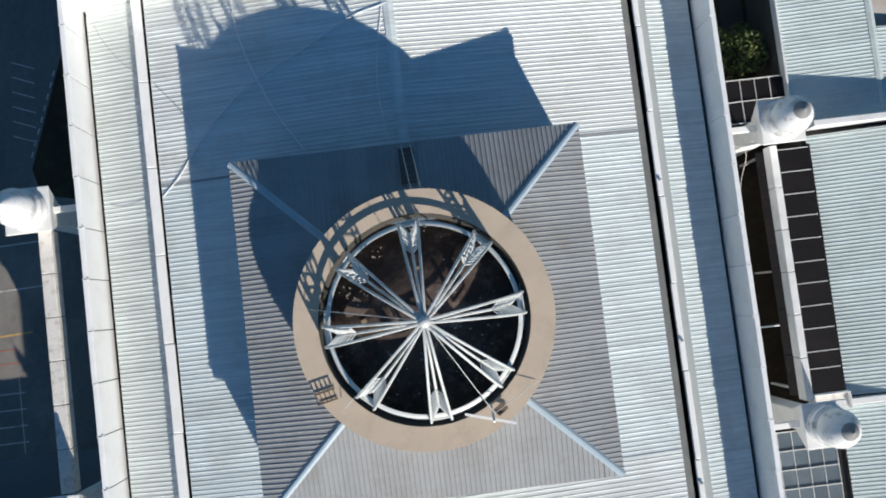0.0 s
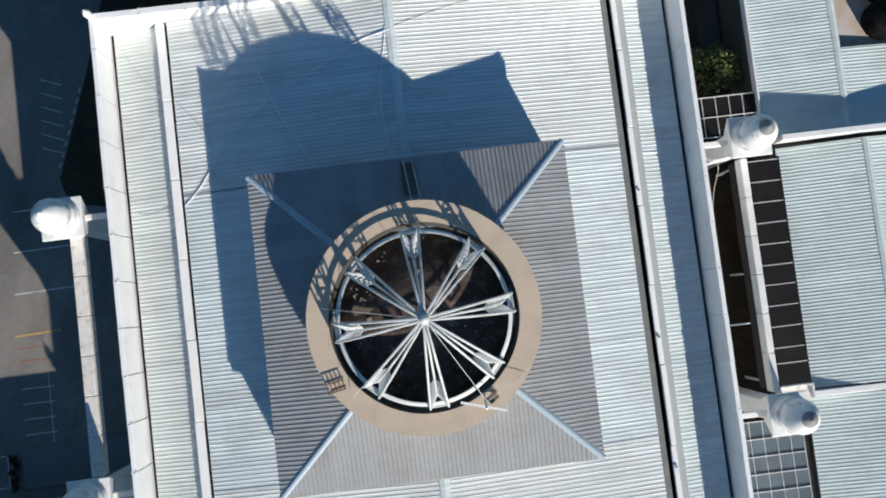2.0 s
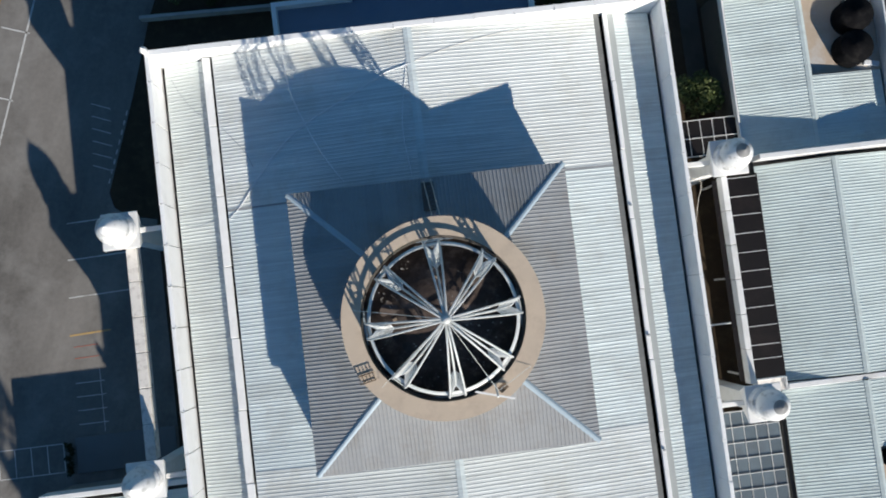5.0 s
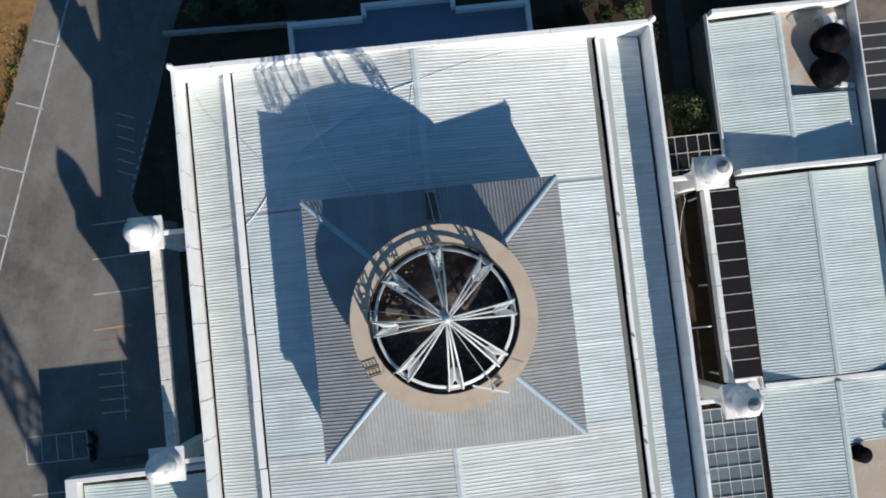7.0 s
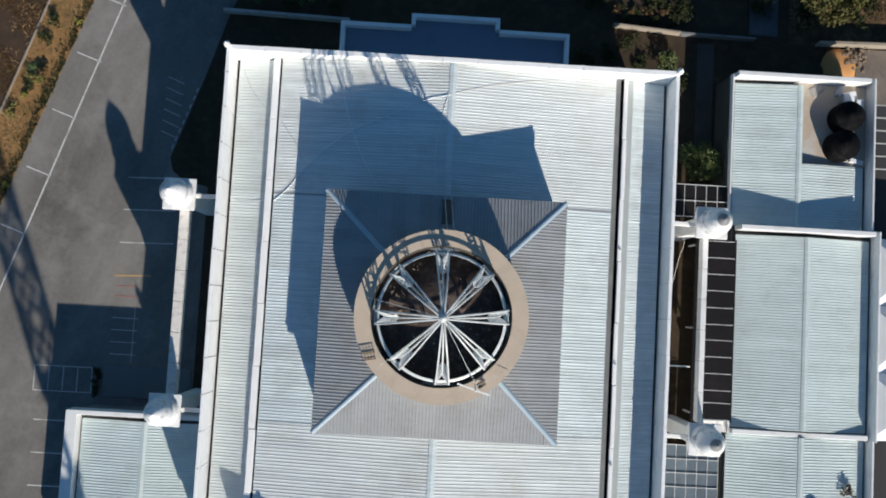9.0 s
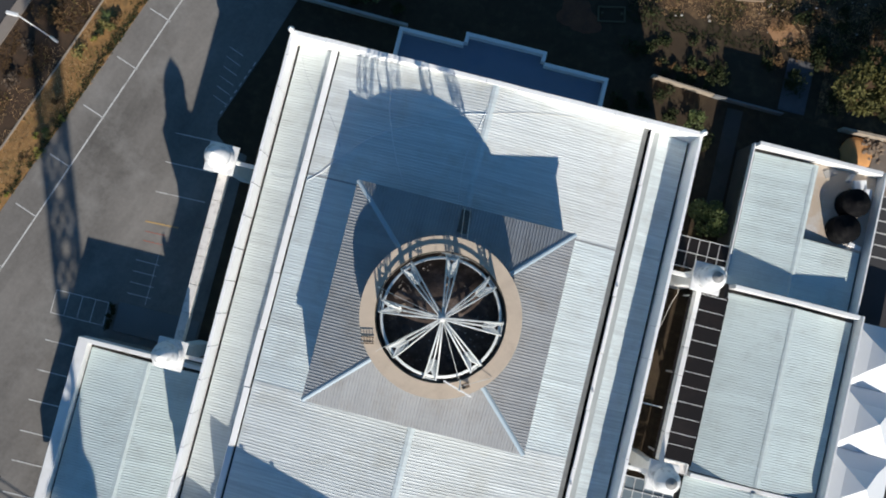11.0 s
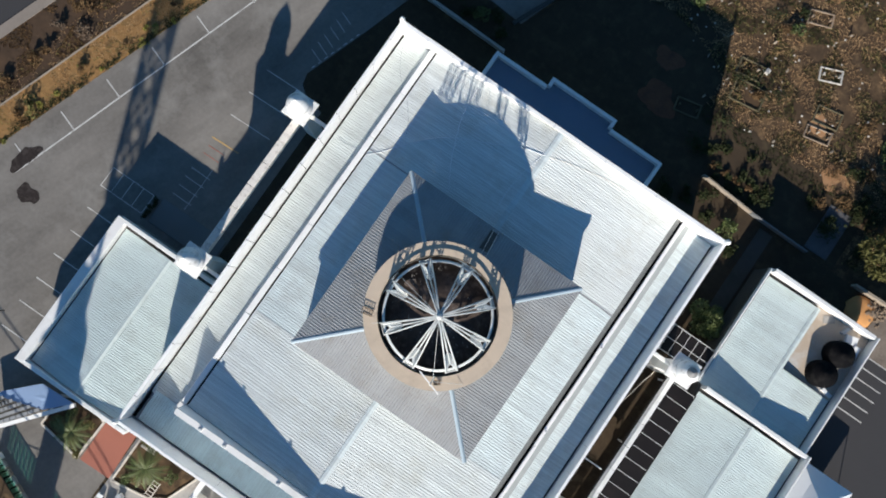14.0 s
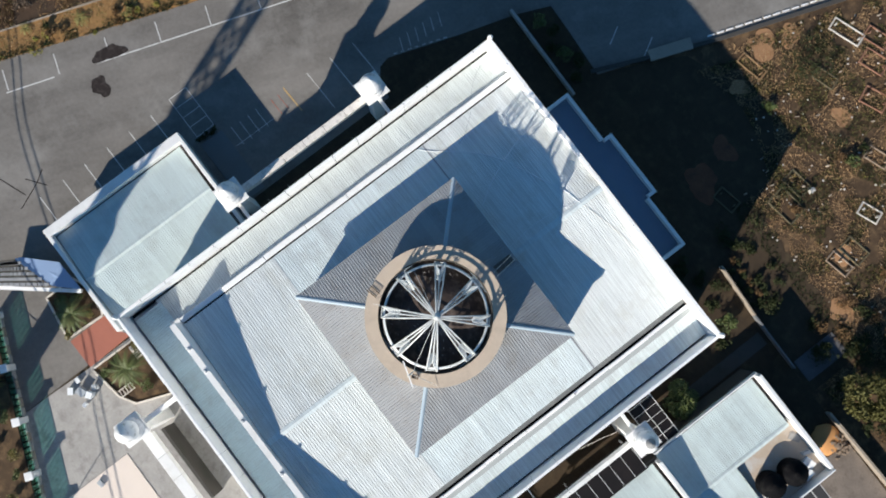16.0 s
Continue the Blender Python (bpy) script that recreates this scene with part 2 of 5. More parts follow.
def add_lathe(bm, prof, n=32, cx=0, cy=0, smooth=True):
    """A turned form from (radius, height) pairs; a radius of 0 closes it."""
    rings = []
    for r, z in prof:
        if r < 1e-4:
            rings.append([bm.verts.new((cx, cy, z))])
        else:
            rings.append([bm.verts.new((cx + r * math.cos(2 * math.pi * i / n), cy + r * math.sin(2 * math.pi * i / n), z)) for i in range(n)])
    for a, b in zip(rings, rings[1:]):
        for i in range(n):
            j = (i + 1) % n
            q = [a[i % len(a)], a[j % len(a)], b[j % len(b)], b[i % len(b)]]
            q = list(dict.fromkeys(q))
            if len(q) > 2:
                bm.faces.new(q).smooth = smooth
    return bm


def lathe(prof, n=32):
    return add_lathe(bmesh.new(), prof, n)


PITCH, SHEET_W = 0.205, 0.82
NARROW = ((0.20, 0.0), (0.29, 1.0), (0.45, 1.0), (0.54, 0.0))                                                       # close-set ribs


def sheet_mesh(u0, u1, v_of, w_of, rib_h=0.019, profile=NARROW):
    """One profiled metal sheet: ribs run along v. v_of(u) gives the sheet's two ends, w_of(u, v) its height."""
    bm = bmesh.new()
    cols, us = [], []
    k = math.floor(u0 / PITCH + 1e-6)
    while k * PITCH < u1 - 1e-6:
        us += [((k + s) * PITCH, h * rib_h) for s, h in profile if u0 < (k + s) * PITCH < u1]
        k += 1
    for u, rib in [(u0, 0.0)] + us + [(u1, 0.0)]:
        v0, v1 = v_of(u)
        cols.append([bm.verts.new((u, v, w_of(u, v) + rib)) for v in (v0, v1)])
    for a, b in zip(cols, cols[1:]):
        if (a[0].co - a[1].co).length > 1e-3 or (b[0].co - b[1].co).length > 1e-3:
            bm.faces.new((a[0], b[0], b[1], a[1]))
    return bm


def roof_slope(owner, mat, u0, u1, v_of, w_of, m, rib_h=0.019, sheet_w=SHEET_W, profile=NARROW):
    """Profiled sheets side by side over u0..u1; m turns (u, v, w) into the world. Alike sheets share one mesh."""
    made = {}
    n = max(1, round((u1 - u0) / sheet_w))
    step = (u1 - u0) / n
    plain = v_of(u0) == v_of(u1) == v_of((u0 + u1) / 2) and w_of(u0, 0) == w_of(u1, 0)
    for i in range(n):
        if plain:
            if "me" not in made:
                bm = sheet_mesh(0, 4 * PITCH * 1.0, lambda u: v_of(u0), lambda u, v: w_of(u0, v), rib_h, profile)
                for v in bm.verts:
                    v.co.x *= step / (4 * PITCH)
                bmesh.ops.transform(bm, matrix=m.to_3x3().to_4x4(), verts=bm.verts[:])
                bmesh.ops.recalc_face_normals(bm, faces=bm.faces[:])
                for f in bm.faces:
                    if f.normal.z < 0:
                        f.normal_flip()
                ob = part("roof_sheet", bm, mat, owner)
                made["me"] = ob.data
            else:
                ob = new("roof_sheet", made["me"])
                ob.parent = owner
            ob.location = m @ Vector((u0 + i * step, 0, 0.002 * (i % 2)))
        else:
            bm = sheet_mesh(u0 + i * step, u0 + (i + 1) * step, v_of, w_of, rib_h, profile)
            bmesh.ops.transform(bm, matrix=m, verts=bm.verts[:])
            for f in bm.faces:
                if f.normal.z < 0:
                    f.normal_flip()
            part("roof_sheet", bm, mat, owner)


ALONG_Y = Matrix(((0, 1, 0, 0), (1, 0, 0, 0), (0, 0, 1, 0), (0, 0, 0, 1)))   # u runs along y, v along x
ALONG_X = Matrix.Identity(4)                                                # u runs along x, v along y


# ---- ground ----
def flat(name, poly, z, mat, label, category, kind="structure", thick=0.25):
    bm = bmesh.new()
    add_prism(bm, poly, z - thick, z)
    return tagged(mesh_object(name, bm, mat), label, category, kind=kind)


def rect(x0, x1, y0, y1):
    return [(x0, y0), (x1, y0), (x1, y1), (x0, y1)]


flat("ground", rect(-1500, 1500, -1500, 1500), -0.02, "earth", "dry brown earth with sparse scrub reaching the horizon", "ground", thick=1.0)
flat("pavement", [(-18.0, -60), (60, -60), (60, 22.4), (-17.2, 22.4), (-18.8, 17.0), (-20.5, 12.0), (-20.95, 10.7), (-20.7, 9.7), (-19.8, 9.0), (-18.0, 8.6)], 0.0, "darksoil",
     "dark soil apron with a rounded corner round the mosque", "pavement")
# Ground tone darkened here to deepen the shade behind the mosque.
flat("soil_strip", [(9.0, 16.7), (20.3, 16.7), (20.3, 22.2), (26.0, 22.6), (26.0, 27.8), (24.8, 27.3), (23.6, 28.1), (20.8, 27.7), (19.8, 29.2), (18.3, 28.5), (16.6, 29.5), (14.8, 28.5), (13.2, 29.1), (11.5, 28.8), (10.6, 30.2), (9.0, 32.2), (6.6, 34.2), (3.6, 35.6), (0.9, 34.4), (-2.0, 33.6), (-4.6, 32.6), (-6.2, 29.8), (-8.15, 25.0), (-15.9, 25.6), (-17.1, 22.35), (-17.1, 20.6), (9.0, 20.6)], 0.004, "darksoil", "dark soil and scrub behind the mosque, darkened to deepen the shade", "soil")
flat("road", [(-60, -68), (-41.7, -17.4), (-37.3, -5.0), (-30.1, 15.6), (-16.0, 56.0), (3.0, 56.0), (-4.2, 35.4), (-6.4, 30.0), (-8.2, 25.0), (-12.7, 25.35), (-15.8, 25.5),
              (-17.15, 22.3), (-18.77, 17.0), (-20.48, 12.0), (-20.93, 10.7), (-20.68, 9.7), (-19.78, 9.0), (-17.95, 8.6), (-17.95, -20.6), (-14.9, -20.6), (-14.7, -60), (-40.0, -70.0)], 0.012, "asphalt", "worn grey asphalt car park beside the mosque", "car park")
flat("yard", [(-15.2, -60), (60, -60), (60, -19.8), (-14.6, -19.8), (-14.6, -27.2), (-14.75, -30.6)], 0.02, "yard", "pale stained concrete forecourt", "yard")
flat("verge", [(-60.8, -67.7), (-60, -68), (-41.7, -17.4), (-30.1, 15.6), (-16.0, 56.0), (-19.6, 56.0), (-33.7, 14.2), (-44.0, -16.2)], 0.06, "verge",
     "verge of dry grass and weeds along the car park", "verge")
flat("bank", [(-60.9, -67.7), (-44.1, -16.2), (-33.8, 14.2), (-19.7, 56.0), (-25.6, 56.0), (-50.6, -20.0), (-66.0, -67.0)], 0.02, "bank", "dark scrubby earth bank between verge and footpath", "bank")
flat("pavement", [(-51.3, -20.0), (-50.3, -20.0), (-28.1, 46.0), (-29.1, 46.0)], 0.10, "path", "pale concrete footpath beside the outer road", "pavement")
flat("road", [(-90.0, -20.0), (-51.3, -20.0), (-29.1, 46.0), (-60.0, 80.0)], 0.02, "dark_asphalt", "dark asphalt public road behind the verge", "road")

flat("soil_strip", rect(-17.2, -14.62, -7.6, 16.2), 0.006, "bank", "bare brown soil between mosque and turrets", "soil")
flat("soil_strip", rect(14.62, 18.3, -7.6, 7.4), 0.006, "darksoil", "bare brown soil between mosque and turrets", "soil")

# ---- mosque ----
mosque = tagged(empty("mosque"), "white mosque with pale metal roofs and an unfinished dome", "mosque")
for a in ((-14.6, 14.6, 16.45, 16.7, 0, 6.9), (-14.6, 14.6, -19.5, -19.25, 0, 6.9), (-14.7, -14.45, -19.25, 16.45, 0, 6.9), (14.45, 14.7, -19.25, 16.45, 0, 6.9)):
    part("wall", box(*a), "wall", mosque)

# upright parapet of cast panels about 2.3 m long, with open joints over a dark core
PX, PN, PS, PTOP = 14.76, 16.74, -19.55, 9.80


def parapet_run(a, b, step, gap, face, tall=2.9, thick=0.20):
    """Panels from a towards b, whose inner face lies to the right of the way, with a slightly proud cap."""
    a, b = Vector(a), Vector(b)
    way = (b - a).normalized()
    inner = Vector((way.y, -way.x, 0))
    n = math.ceil((b - a).length / step - 0.05)
    rnd_ = random.Random(int(abs(a.x) * 10 + abs(a.y)))
    bm = bmesh.new()
    add_sweep(bm, a, b, [(0.03, -tall), (thick - 0.05, -tall), (thick - 0.05, -0.05), (0.03, -0.05)])
    part("parapet_core", bm, "drain", mosque)
    for k in range(n):
        p, q = a + way * (k * step), a + way * min((k + 1) * step, (b - a).length)
        lift = Vector((0, 0, rnd_.uniform(-0.018, 0.018))) + inner * rnd_.uniform(-0.012, 0.012)
        bm = bmesh.new()
        add_sweep(bm, p + way * gap + lift, q - way * gap + lift, [(0.0, -tall), (thick, -tall), (thick, -0.12), (thick + 0.025, -0.10), (thick + 0.025, -0.015), (thick, 0.0), (0.015, 0.0), (0.0, -0.02)])
        part("parapet_panel", bm, face, mosque)
        if k:
            c = p + inner * (thick + 0.02)
            part("joint_clip", box(c.x - 0.05, c.x + 0.05, c.y - 0.05, c.y + 0.05, c.z - 0.09, c.z + 0.02, 0.01), "white", mosque)
            c = p + inner * 0.005
            part("joint_clip", box(c.x - 0.03, c.x + 0.03, c.y - 0.03, c.y + 0.03, c.z - 0.14, c.z + 0.012, 0.01), "white", mosque)


parapet_run((-PX, PS, PTOP), (-PX, PN - 0.06, PTOP), 2.3, 0.024, "parapet_white")
parapet_run((-PX + 0.21, PN, PTOP + 0.06), (PX - 0.21, PN, PTOP + 0.06), 2.3, 0.006, "parapet_white", 2.9, 0.30)
parapet_run((PX, PN - 0.06, PTOP), (PX, PS, PTOP), 2.3, 0.008, "parapet_white")
parapet_run((PX - 0.21, PS, PTOP), (-PX + 0.21, PS, PTOP), 2.3, 0.008, "parapet_white")
# corner finials
for x, y in ((-PX, PN), (PX, PN), (-PX, PS), (PX, PS)):
    bm = lathe([(0.16, 0), (0.20, 0.12), (0.10, 0.2), (0.22, 0.38), (0.16, 0.55), (0.04, 0.7), (0, 0.95)], 12)
    bmesh.ops.translate(bm, verts=bm.verts[:], vec=(x * 0.995, y * 0.995, PTOP - 0.05))
    part("finial", bm, "white", mosque)

# outer strips of roof, inside the parapet
GX = 11.95
deck = part("strip_roof", box(-14.55, -GX, -19.25, 16.45, 6.9, 7.15), "membrane", mosque)
roof_slope(deck, "sheet_strip", -16.9, 16.4, lambda u: (-14.36, -GX), lambda u, v: 7.98 + 0.18 * (v + GX), ALONG_Y)
deck = part("strip_roof", box(GX, 14.55, -19.25, 16.45, 6.9, 7.15), "membrane", mosque)
roof_slope(deck, "sheet", -16.9, 16.4, lambda u: (GX, 14.39), lambda u, v: 7.98 - 0.18 * (v - GX), ALONG_Y)
part("flashing_strip", box(11.76, 12.16, -16.0, 16.4, 7.9, 8.06), "flashing_grey", mosque)
deck = part("strip_roof", box(-GX, GX, -19.25, -16.5, 6.9, 7.15), "membrane", mosque)
roof_slope(deck, "sheet_teal", -14.0, 14.0, lambda u: (-19.1, -16.52), lambda u, v: 7.56 + 0.16 * (v + 19.1), ALONG_X)

# inner upstand, segmented
for sx in (-1, 1):
    for i in range(8):
        y0, y1 = -16.03 + i * 4.055, -16.03 + (i + 1) * 4.055 - 0.03
        x0, x1 = (-11.92, -11.48) if sx < 0 else (11.45, 11.72)
        j = (0.03 if sx < 0 else 0.014) * math.sin(3.3 * i + sx)
        part("upstand", box(x0 + j, x1 + j, y0, y1, 7.5, 8.48 + 0.5 * j, 0.03), "parapet_white", mosque)
    # Gutter bed and side strip are coloured black to deepen the recess shade.
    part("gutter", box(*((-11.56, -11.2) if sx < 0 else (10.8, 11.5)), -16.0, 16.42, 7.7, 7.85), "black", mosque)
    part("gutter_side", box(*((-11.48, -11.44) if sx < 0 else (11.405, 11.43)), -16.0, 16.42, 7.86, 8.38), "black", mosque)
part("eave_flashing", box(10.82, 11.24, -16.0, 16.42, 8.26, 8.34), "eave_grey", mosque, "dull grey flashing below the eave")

# tall upstand over the entrance side, with a pinnacle at each end
bm = bmesh.new()
prof = [(-12.0, 7.5), (12.0, 7.5), (12.0, 8.5), (11.55, 8.5), (11.55, 10.5), (-11.55, 10.5), (-11.55, 8.5), (-12.0, 8.5)]
f = bm.faces.new([bm.verts.new((x, -16.05, z)) for x, z in prof])
r = bmesh.ops.extrude_face_region(bm, geom=[f])
bmesh.ops.translate(bm, verts=[v for v in r["geom"] if isinstance(v, bmesh.types.BMVert)], vec=(0, -0.45, 0))
bmesh.ops.recalc_face_normals(bm, faces=bm.faces[:])
part("upstand", bm, "white", mosque)

# main gable roof
RZ, EZ, EX, EXE = 9.78, 8.42, 11.35, 10.90   # ridge and eave heights, west and east eaves
SL = (RZ - EZ) / EX
EZE = RZ - SL * EXE
bm = bmesh.new()
f = bm.faces.new([bm.verts.new((x, -16.04, z)) for x, z in ((-EX, EZ - 0.5), (EXE, EZ - 0.5), (EXE, EZE - 0.04), (0, RZ - 0.04), (-EX, EZ - 0.04))])
r = bmesh.ops.extrude_face_region(bm, geom=[f])
bmesh.ops.translate(bm, verts=[v for v in r["geom"] if isinstance(v, bmesh.types.BMVert)], vec=(0, 32.46, 0))
bmesh.ops.recalc_face_normals(bm, faces=bm.faces[:])
main_roof = part("main_roof", bm, "membrane", mosque)
for ya, yb, mt in ((-16.0, -7.45, "sheet_warm"), (-7.45, 7.45, "sheet"), (7.45, 16.42, "sheet_warm")):
    roof_slope(main_roof, mt, ya, yb, lambda u: (-EX, 0.0), lambda u, v: RZ + SL * v, ALONG_Y)
    roof_slope(main_roof, mt, ya, yb, lambda u: (0.0, EXE), lambda u, v: RZ - SL * v, ALONG_Y)
for sx in (-1, 1):
    for y in (7.42, -7.42):
        bm = bmesh.new()
        xe, ze = (EX, EZ) if sx < 0 else (EXE, EZE)
        f = bm.faces.new([bm.verts.new(v) for v in ((sx * 7.0, y - 0.05, RZ - SL * 7.0 + 0.03), (sx * xe, y - 0.05, ze + 0.03), (sx * xe, y + 0.05, ze + 0.03), (sx * 7.0, y + 0.05, RZ - SL * 7.0 + 0.03))])
        if f.normal.z < 0:
            f.normal_flip()
        part("lap_strip", bm, "sheet_grey" if y > 0 else "sheet_warm", mosque)
    # Outer gutter bed is black too, carrying the shade of its recess.
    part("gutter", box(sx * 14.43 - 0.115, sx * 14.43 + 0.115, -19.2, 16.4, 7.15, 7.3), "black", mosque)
bm = bmesh.new()
add_sweep(bm, (0, -16.0, RZ + 0.05), (0, 16.42, RZ + 0.05), [(-0.24, -0.03), (0, 0.02), (0.24, -0.03), (0.24, -0.045), (0, 0.0), (-0.24, -0.045)])
part("ridge_cap", bm, "sheet", mosque)

# raised hip roof under the dome
HE, HEZ, HA = 7.45, 11.85, 12.80
for q in ((-7.2, 7.2, 7.0, 7.2), (-7.2, 7.2, -7.2, -7.0), (-7.2, -7.0, -7.0, 7.0), (7.0, 7.2, -7.0, 7.0)):
    part("clerestory_wall", box(*q, 8.4, 11.7), "dim_wall", mosque, "dull grey clerestory wall under the hip roof")
part("ring_drum", lathe([(4.7, 9.2), (4.7, 11.9), (4.05, 11.9), (4.05, 9.2)], 64), "concrete", mosque)
hs = (HA - HEZ) / (HE - 3.6)
bm = bmesh.new()
add_lathe(bm, [(4.3 * 1.414, HEZ - 0.25), (HE * 1.414, HEZ - 0.25), (HE * 1.414, HEZ - 0.14), (4.0 * 1.414, HA - 0.2), (4.3 * 1.414, HEZ - 0.25)], 4, smooth=False)
bmesh.ops.rotate(bm, verts=bm.verts[:], matrix=Matrix.Rotation(radians(45), 3, "Z"))
bmesh.ops.recalc_face_normals(bm, faces=bm.faces[:])
hip_roof = part("hip_roof", bm, "flashing", mosque)
for k in range(4):
    m = Matrix.Rotation(radians(90 * k), 4, "Z")
    roof_slope(hip_roof, "sheet_grey", -HE, HE, lambda u: (-HE, -max(abs(u), math.sqrt(max(0.0, 4.6 ** 2 - u * u)))), lambda u, v: HEZ + hs * (HE + v), m, 0.026)
    a, b = m @ Vector((HE, -HE, HEZ + 0.01)), m @ Vector((3.6, -3.6, HA + 0.04))
    bm = bmesh.new()
    d, out = (b - a).normalized(), (b - a).normalized().cross(Vector((0, 0, 1))).normalized()
    up = out.cross(d)
    q = [[bm.verts.new(p + out * o + up * w) for o, w in ((-0.16, -0.04), (-0.05, 0.04), (0.05, 0.04), (0.16, -0.04))] for p in (a + d * 0.05, b)]
    for i in range(3):
        bm.faces.new((q[0][i], q[0][i + 1], q[1][i + 1], q[1][i]))
    bm.faces.new(q[0]), bm.faces.new(q[1][::-1])
    bmesh.ops.recalc_face_normals(bm, faces=bm.faces[:])
    part("hip_cap", bm, "flashing", mosque)

# concrete ring and pit of the unfinished dome
RING_Z, RO, RI, PIT_Z = 14.28, 5.11, 4.14, 12.5
dome_ring = part("dome_ring", lathe([(RI, 10.9), (RI, RING_Z), (RO, RING_Z), (RO, RING_Z - 0.45), (RO - 0.3, RING_Z - 0.55), (RO - 0.3, 11.9)], 96), "concrete", mosque, "weathered concrete ring beam")
for f in dome_ring.data.polygons:
    f.use_smooth = False
# Thin black skin added to keep the gap inside the ring in shade.
part("ring_lining", lathe([(RI - 0.012, PIT_Z + 0.004), (RI - 0.012, RING_Z - 0.03), (RI - 0.002, RING_Z - 0.03), (RI - 0.002, PIT_Z + 0.004)], 96), "drain", mosque, "black inner face of the ring, coloured for the gap's shade")
part("pit_floor", lathe([(0, PIT_Z), (RI, PIT_Z), (RI, PIT_Z - 0.25), (0, PIT_Z - 0.25)], 48), "pit_brown", mosque, "dark mottled slab under the open dome frame")
part("steel_ring", lathe([(3.60, RING_Z + 0.55), (3.77, RING_Z + 0.55), (3.77, RING_Z + 0.48), (3.60, RING_Z + 0.48), (3.60, RING_Z + 0.55)], 96), "steel", mosque)

# dome frame: eight triangular truss ribs that meet at a hub
frame_steel = tagged(empty("dome_frame", 0, 0, RING_Z), "galvanised steel dome frame of eight lattice ribs on the concrete ring", "dome frame")
HUBZ = 5.3


def arch(s):
    """Radius and height along a rib, 0 at the foot and 1 at the hub."""
    a = s * math.pi / 2
    return 3.76 * max(0.0, math.cos(a)) ** 0.95 + 0.12, HUBZ * math.sin(a) ** 0.92


rib = None
bm = bmesh.new()
N = 30
chord = [[], [], []]
for i in range(N + 1):
    s = i / N
    r_, z_ = arch(s)
    w_ = 0.36 * r_ / 3.88 + 0.035
    nrm = Vector((math.cos(s * math.pi / 2), 0, math.sin(s * math.pi / 2)))
    p = Vector((r_, 0, z_))
    chord[0].append(p + Vector((0, w_, 0)))
    chord[1].append(p - Vector((0, w_, 0)))
    chord[2].append(p - nrm * (0.55 * (1 - s) + 0.1))
for c in chord:
    for a, b in zip(c, c[1:]):
        add_tube(bm, a, b, 0.05, 6)
add_tube(bm, chord[1][0], chord[0][0], 0.036, 5)


def along(c, reach):
    """The point of a chord at which the rib's centre line has come in to this radius."""
    i = next(i for i in range(N) if arch((i + 1) / N)[0] <= reach)
    r0, r1 = arch(i / N)[0], arch((i + 1) / N)[0]
    return chord[c][i].lerp(chord[c][i + 1], (r0 - reach) / (r0 - r1))


# herringbone bracing over the outer third, with gusset plates added to fill the foot's shadow
for i in range(9):
    reach = 3.85 - 0.155 * i
    for c in (0, 1):
        add_tube(bm, along(c, reach), along(2, reach - 0.03), 0.036, 5)
for c in (0, 1):
    outer_edge = [chord[c][i] for i in range(4)]
    inner_edge = [chord[c][i].lerp(chord[2][i], 0.62 - 0.15 * i) for i in range(4)]
    across = Vector((0.006, 0.006 if c else -0.006, 0))
    loops = [[bm.verts.new(p) for p in (a + across, b + across, b - across, a - across)] for a, b in zip(outer_edge, inner_edge)]
    for lo, hi in zip(loops, loops[1:]):
        for j in range(4):
            bm.faces.new((lo[j], lo[(j + 1) % 4], hi[(j + 1) % 4], hi[j]))
    bm.faces.new(loops[0][::-1]), bm.faces.new(loops[-1])
bmesh.ops.recalc_face_normals(bm, faces=bm.faces[:])
rib_mesh = None
for k in range(8):
    if rib_mesh is None:
        rib = part("rib", bm, "steel", frame_steel)
        rib_mesh = rib.data
    else:
        rib = new("rib", rib_mesh)
        rib.parent = frame_steel
    rib.rotation_euler = (0, 0, radians(45 * k + 3))
part("hub", lathe([(0, HUBZ + 0.3), (0.14, HUBZ + 0.28), (0.2, HUBZ + 0.1), (0.2, HUBZ - 0.3), (0, HUBZ - 0.3)], 16), "steel", frame_steel)

# north annex with a stepped plan
annex = tagged(empty("annex"), "low white annex with a stepped flat roof and parapet", "annex")
outer = [(-7.8, 16.6), (7.8, 16.6), (7.8, 19.6), (3.02, 19.6), (3.02, 20.4), (-3.02, 20.4), (-3.02, 19.6), (-7.8, 19.6)]
part("wall", add_prism(bmesh.new(), outer, 0, 6.7), "wall", annex)
part("roof_slab", add_prism(bmesh.new(), [(x * 0.99, min(y, 20.3)) for x, y in outer], 6.7, 6.75), "dull_blue", annex)
for (xa, ya), (xb, yb) in zip(outer[1:], outer[2:] + outer[:1]):
    if ya <= 16.7 and yb <= 16.7:
        continue
    bm = bmesh.new()
    x0, x1, y0, y1 = min(xa, xb), max(xa, xb), min(ya, yb), max(ya, yb)
    if x0 == x1:
        sx = 0.28 if x0 < 0 else -0.28
        x0, x1 = sorted((x0, x0 + sx))
        y1 -= 0.28
    else:
        y0 = y1 - 0.28
    part("parapet", add_box(bm, x0, x1, y0, y1, 6.75, 7.4, 0.02), "white", annex)


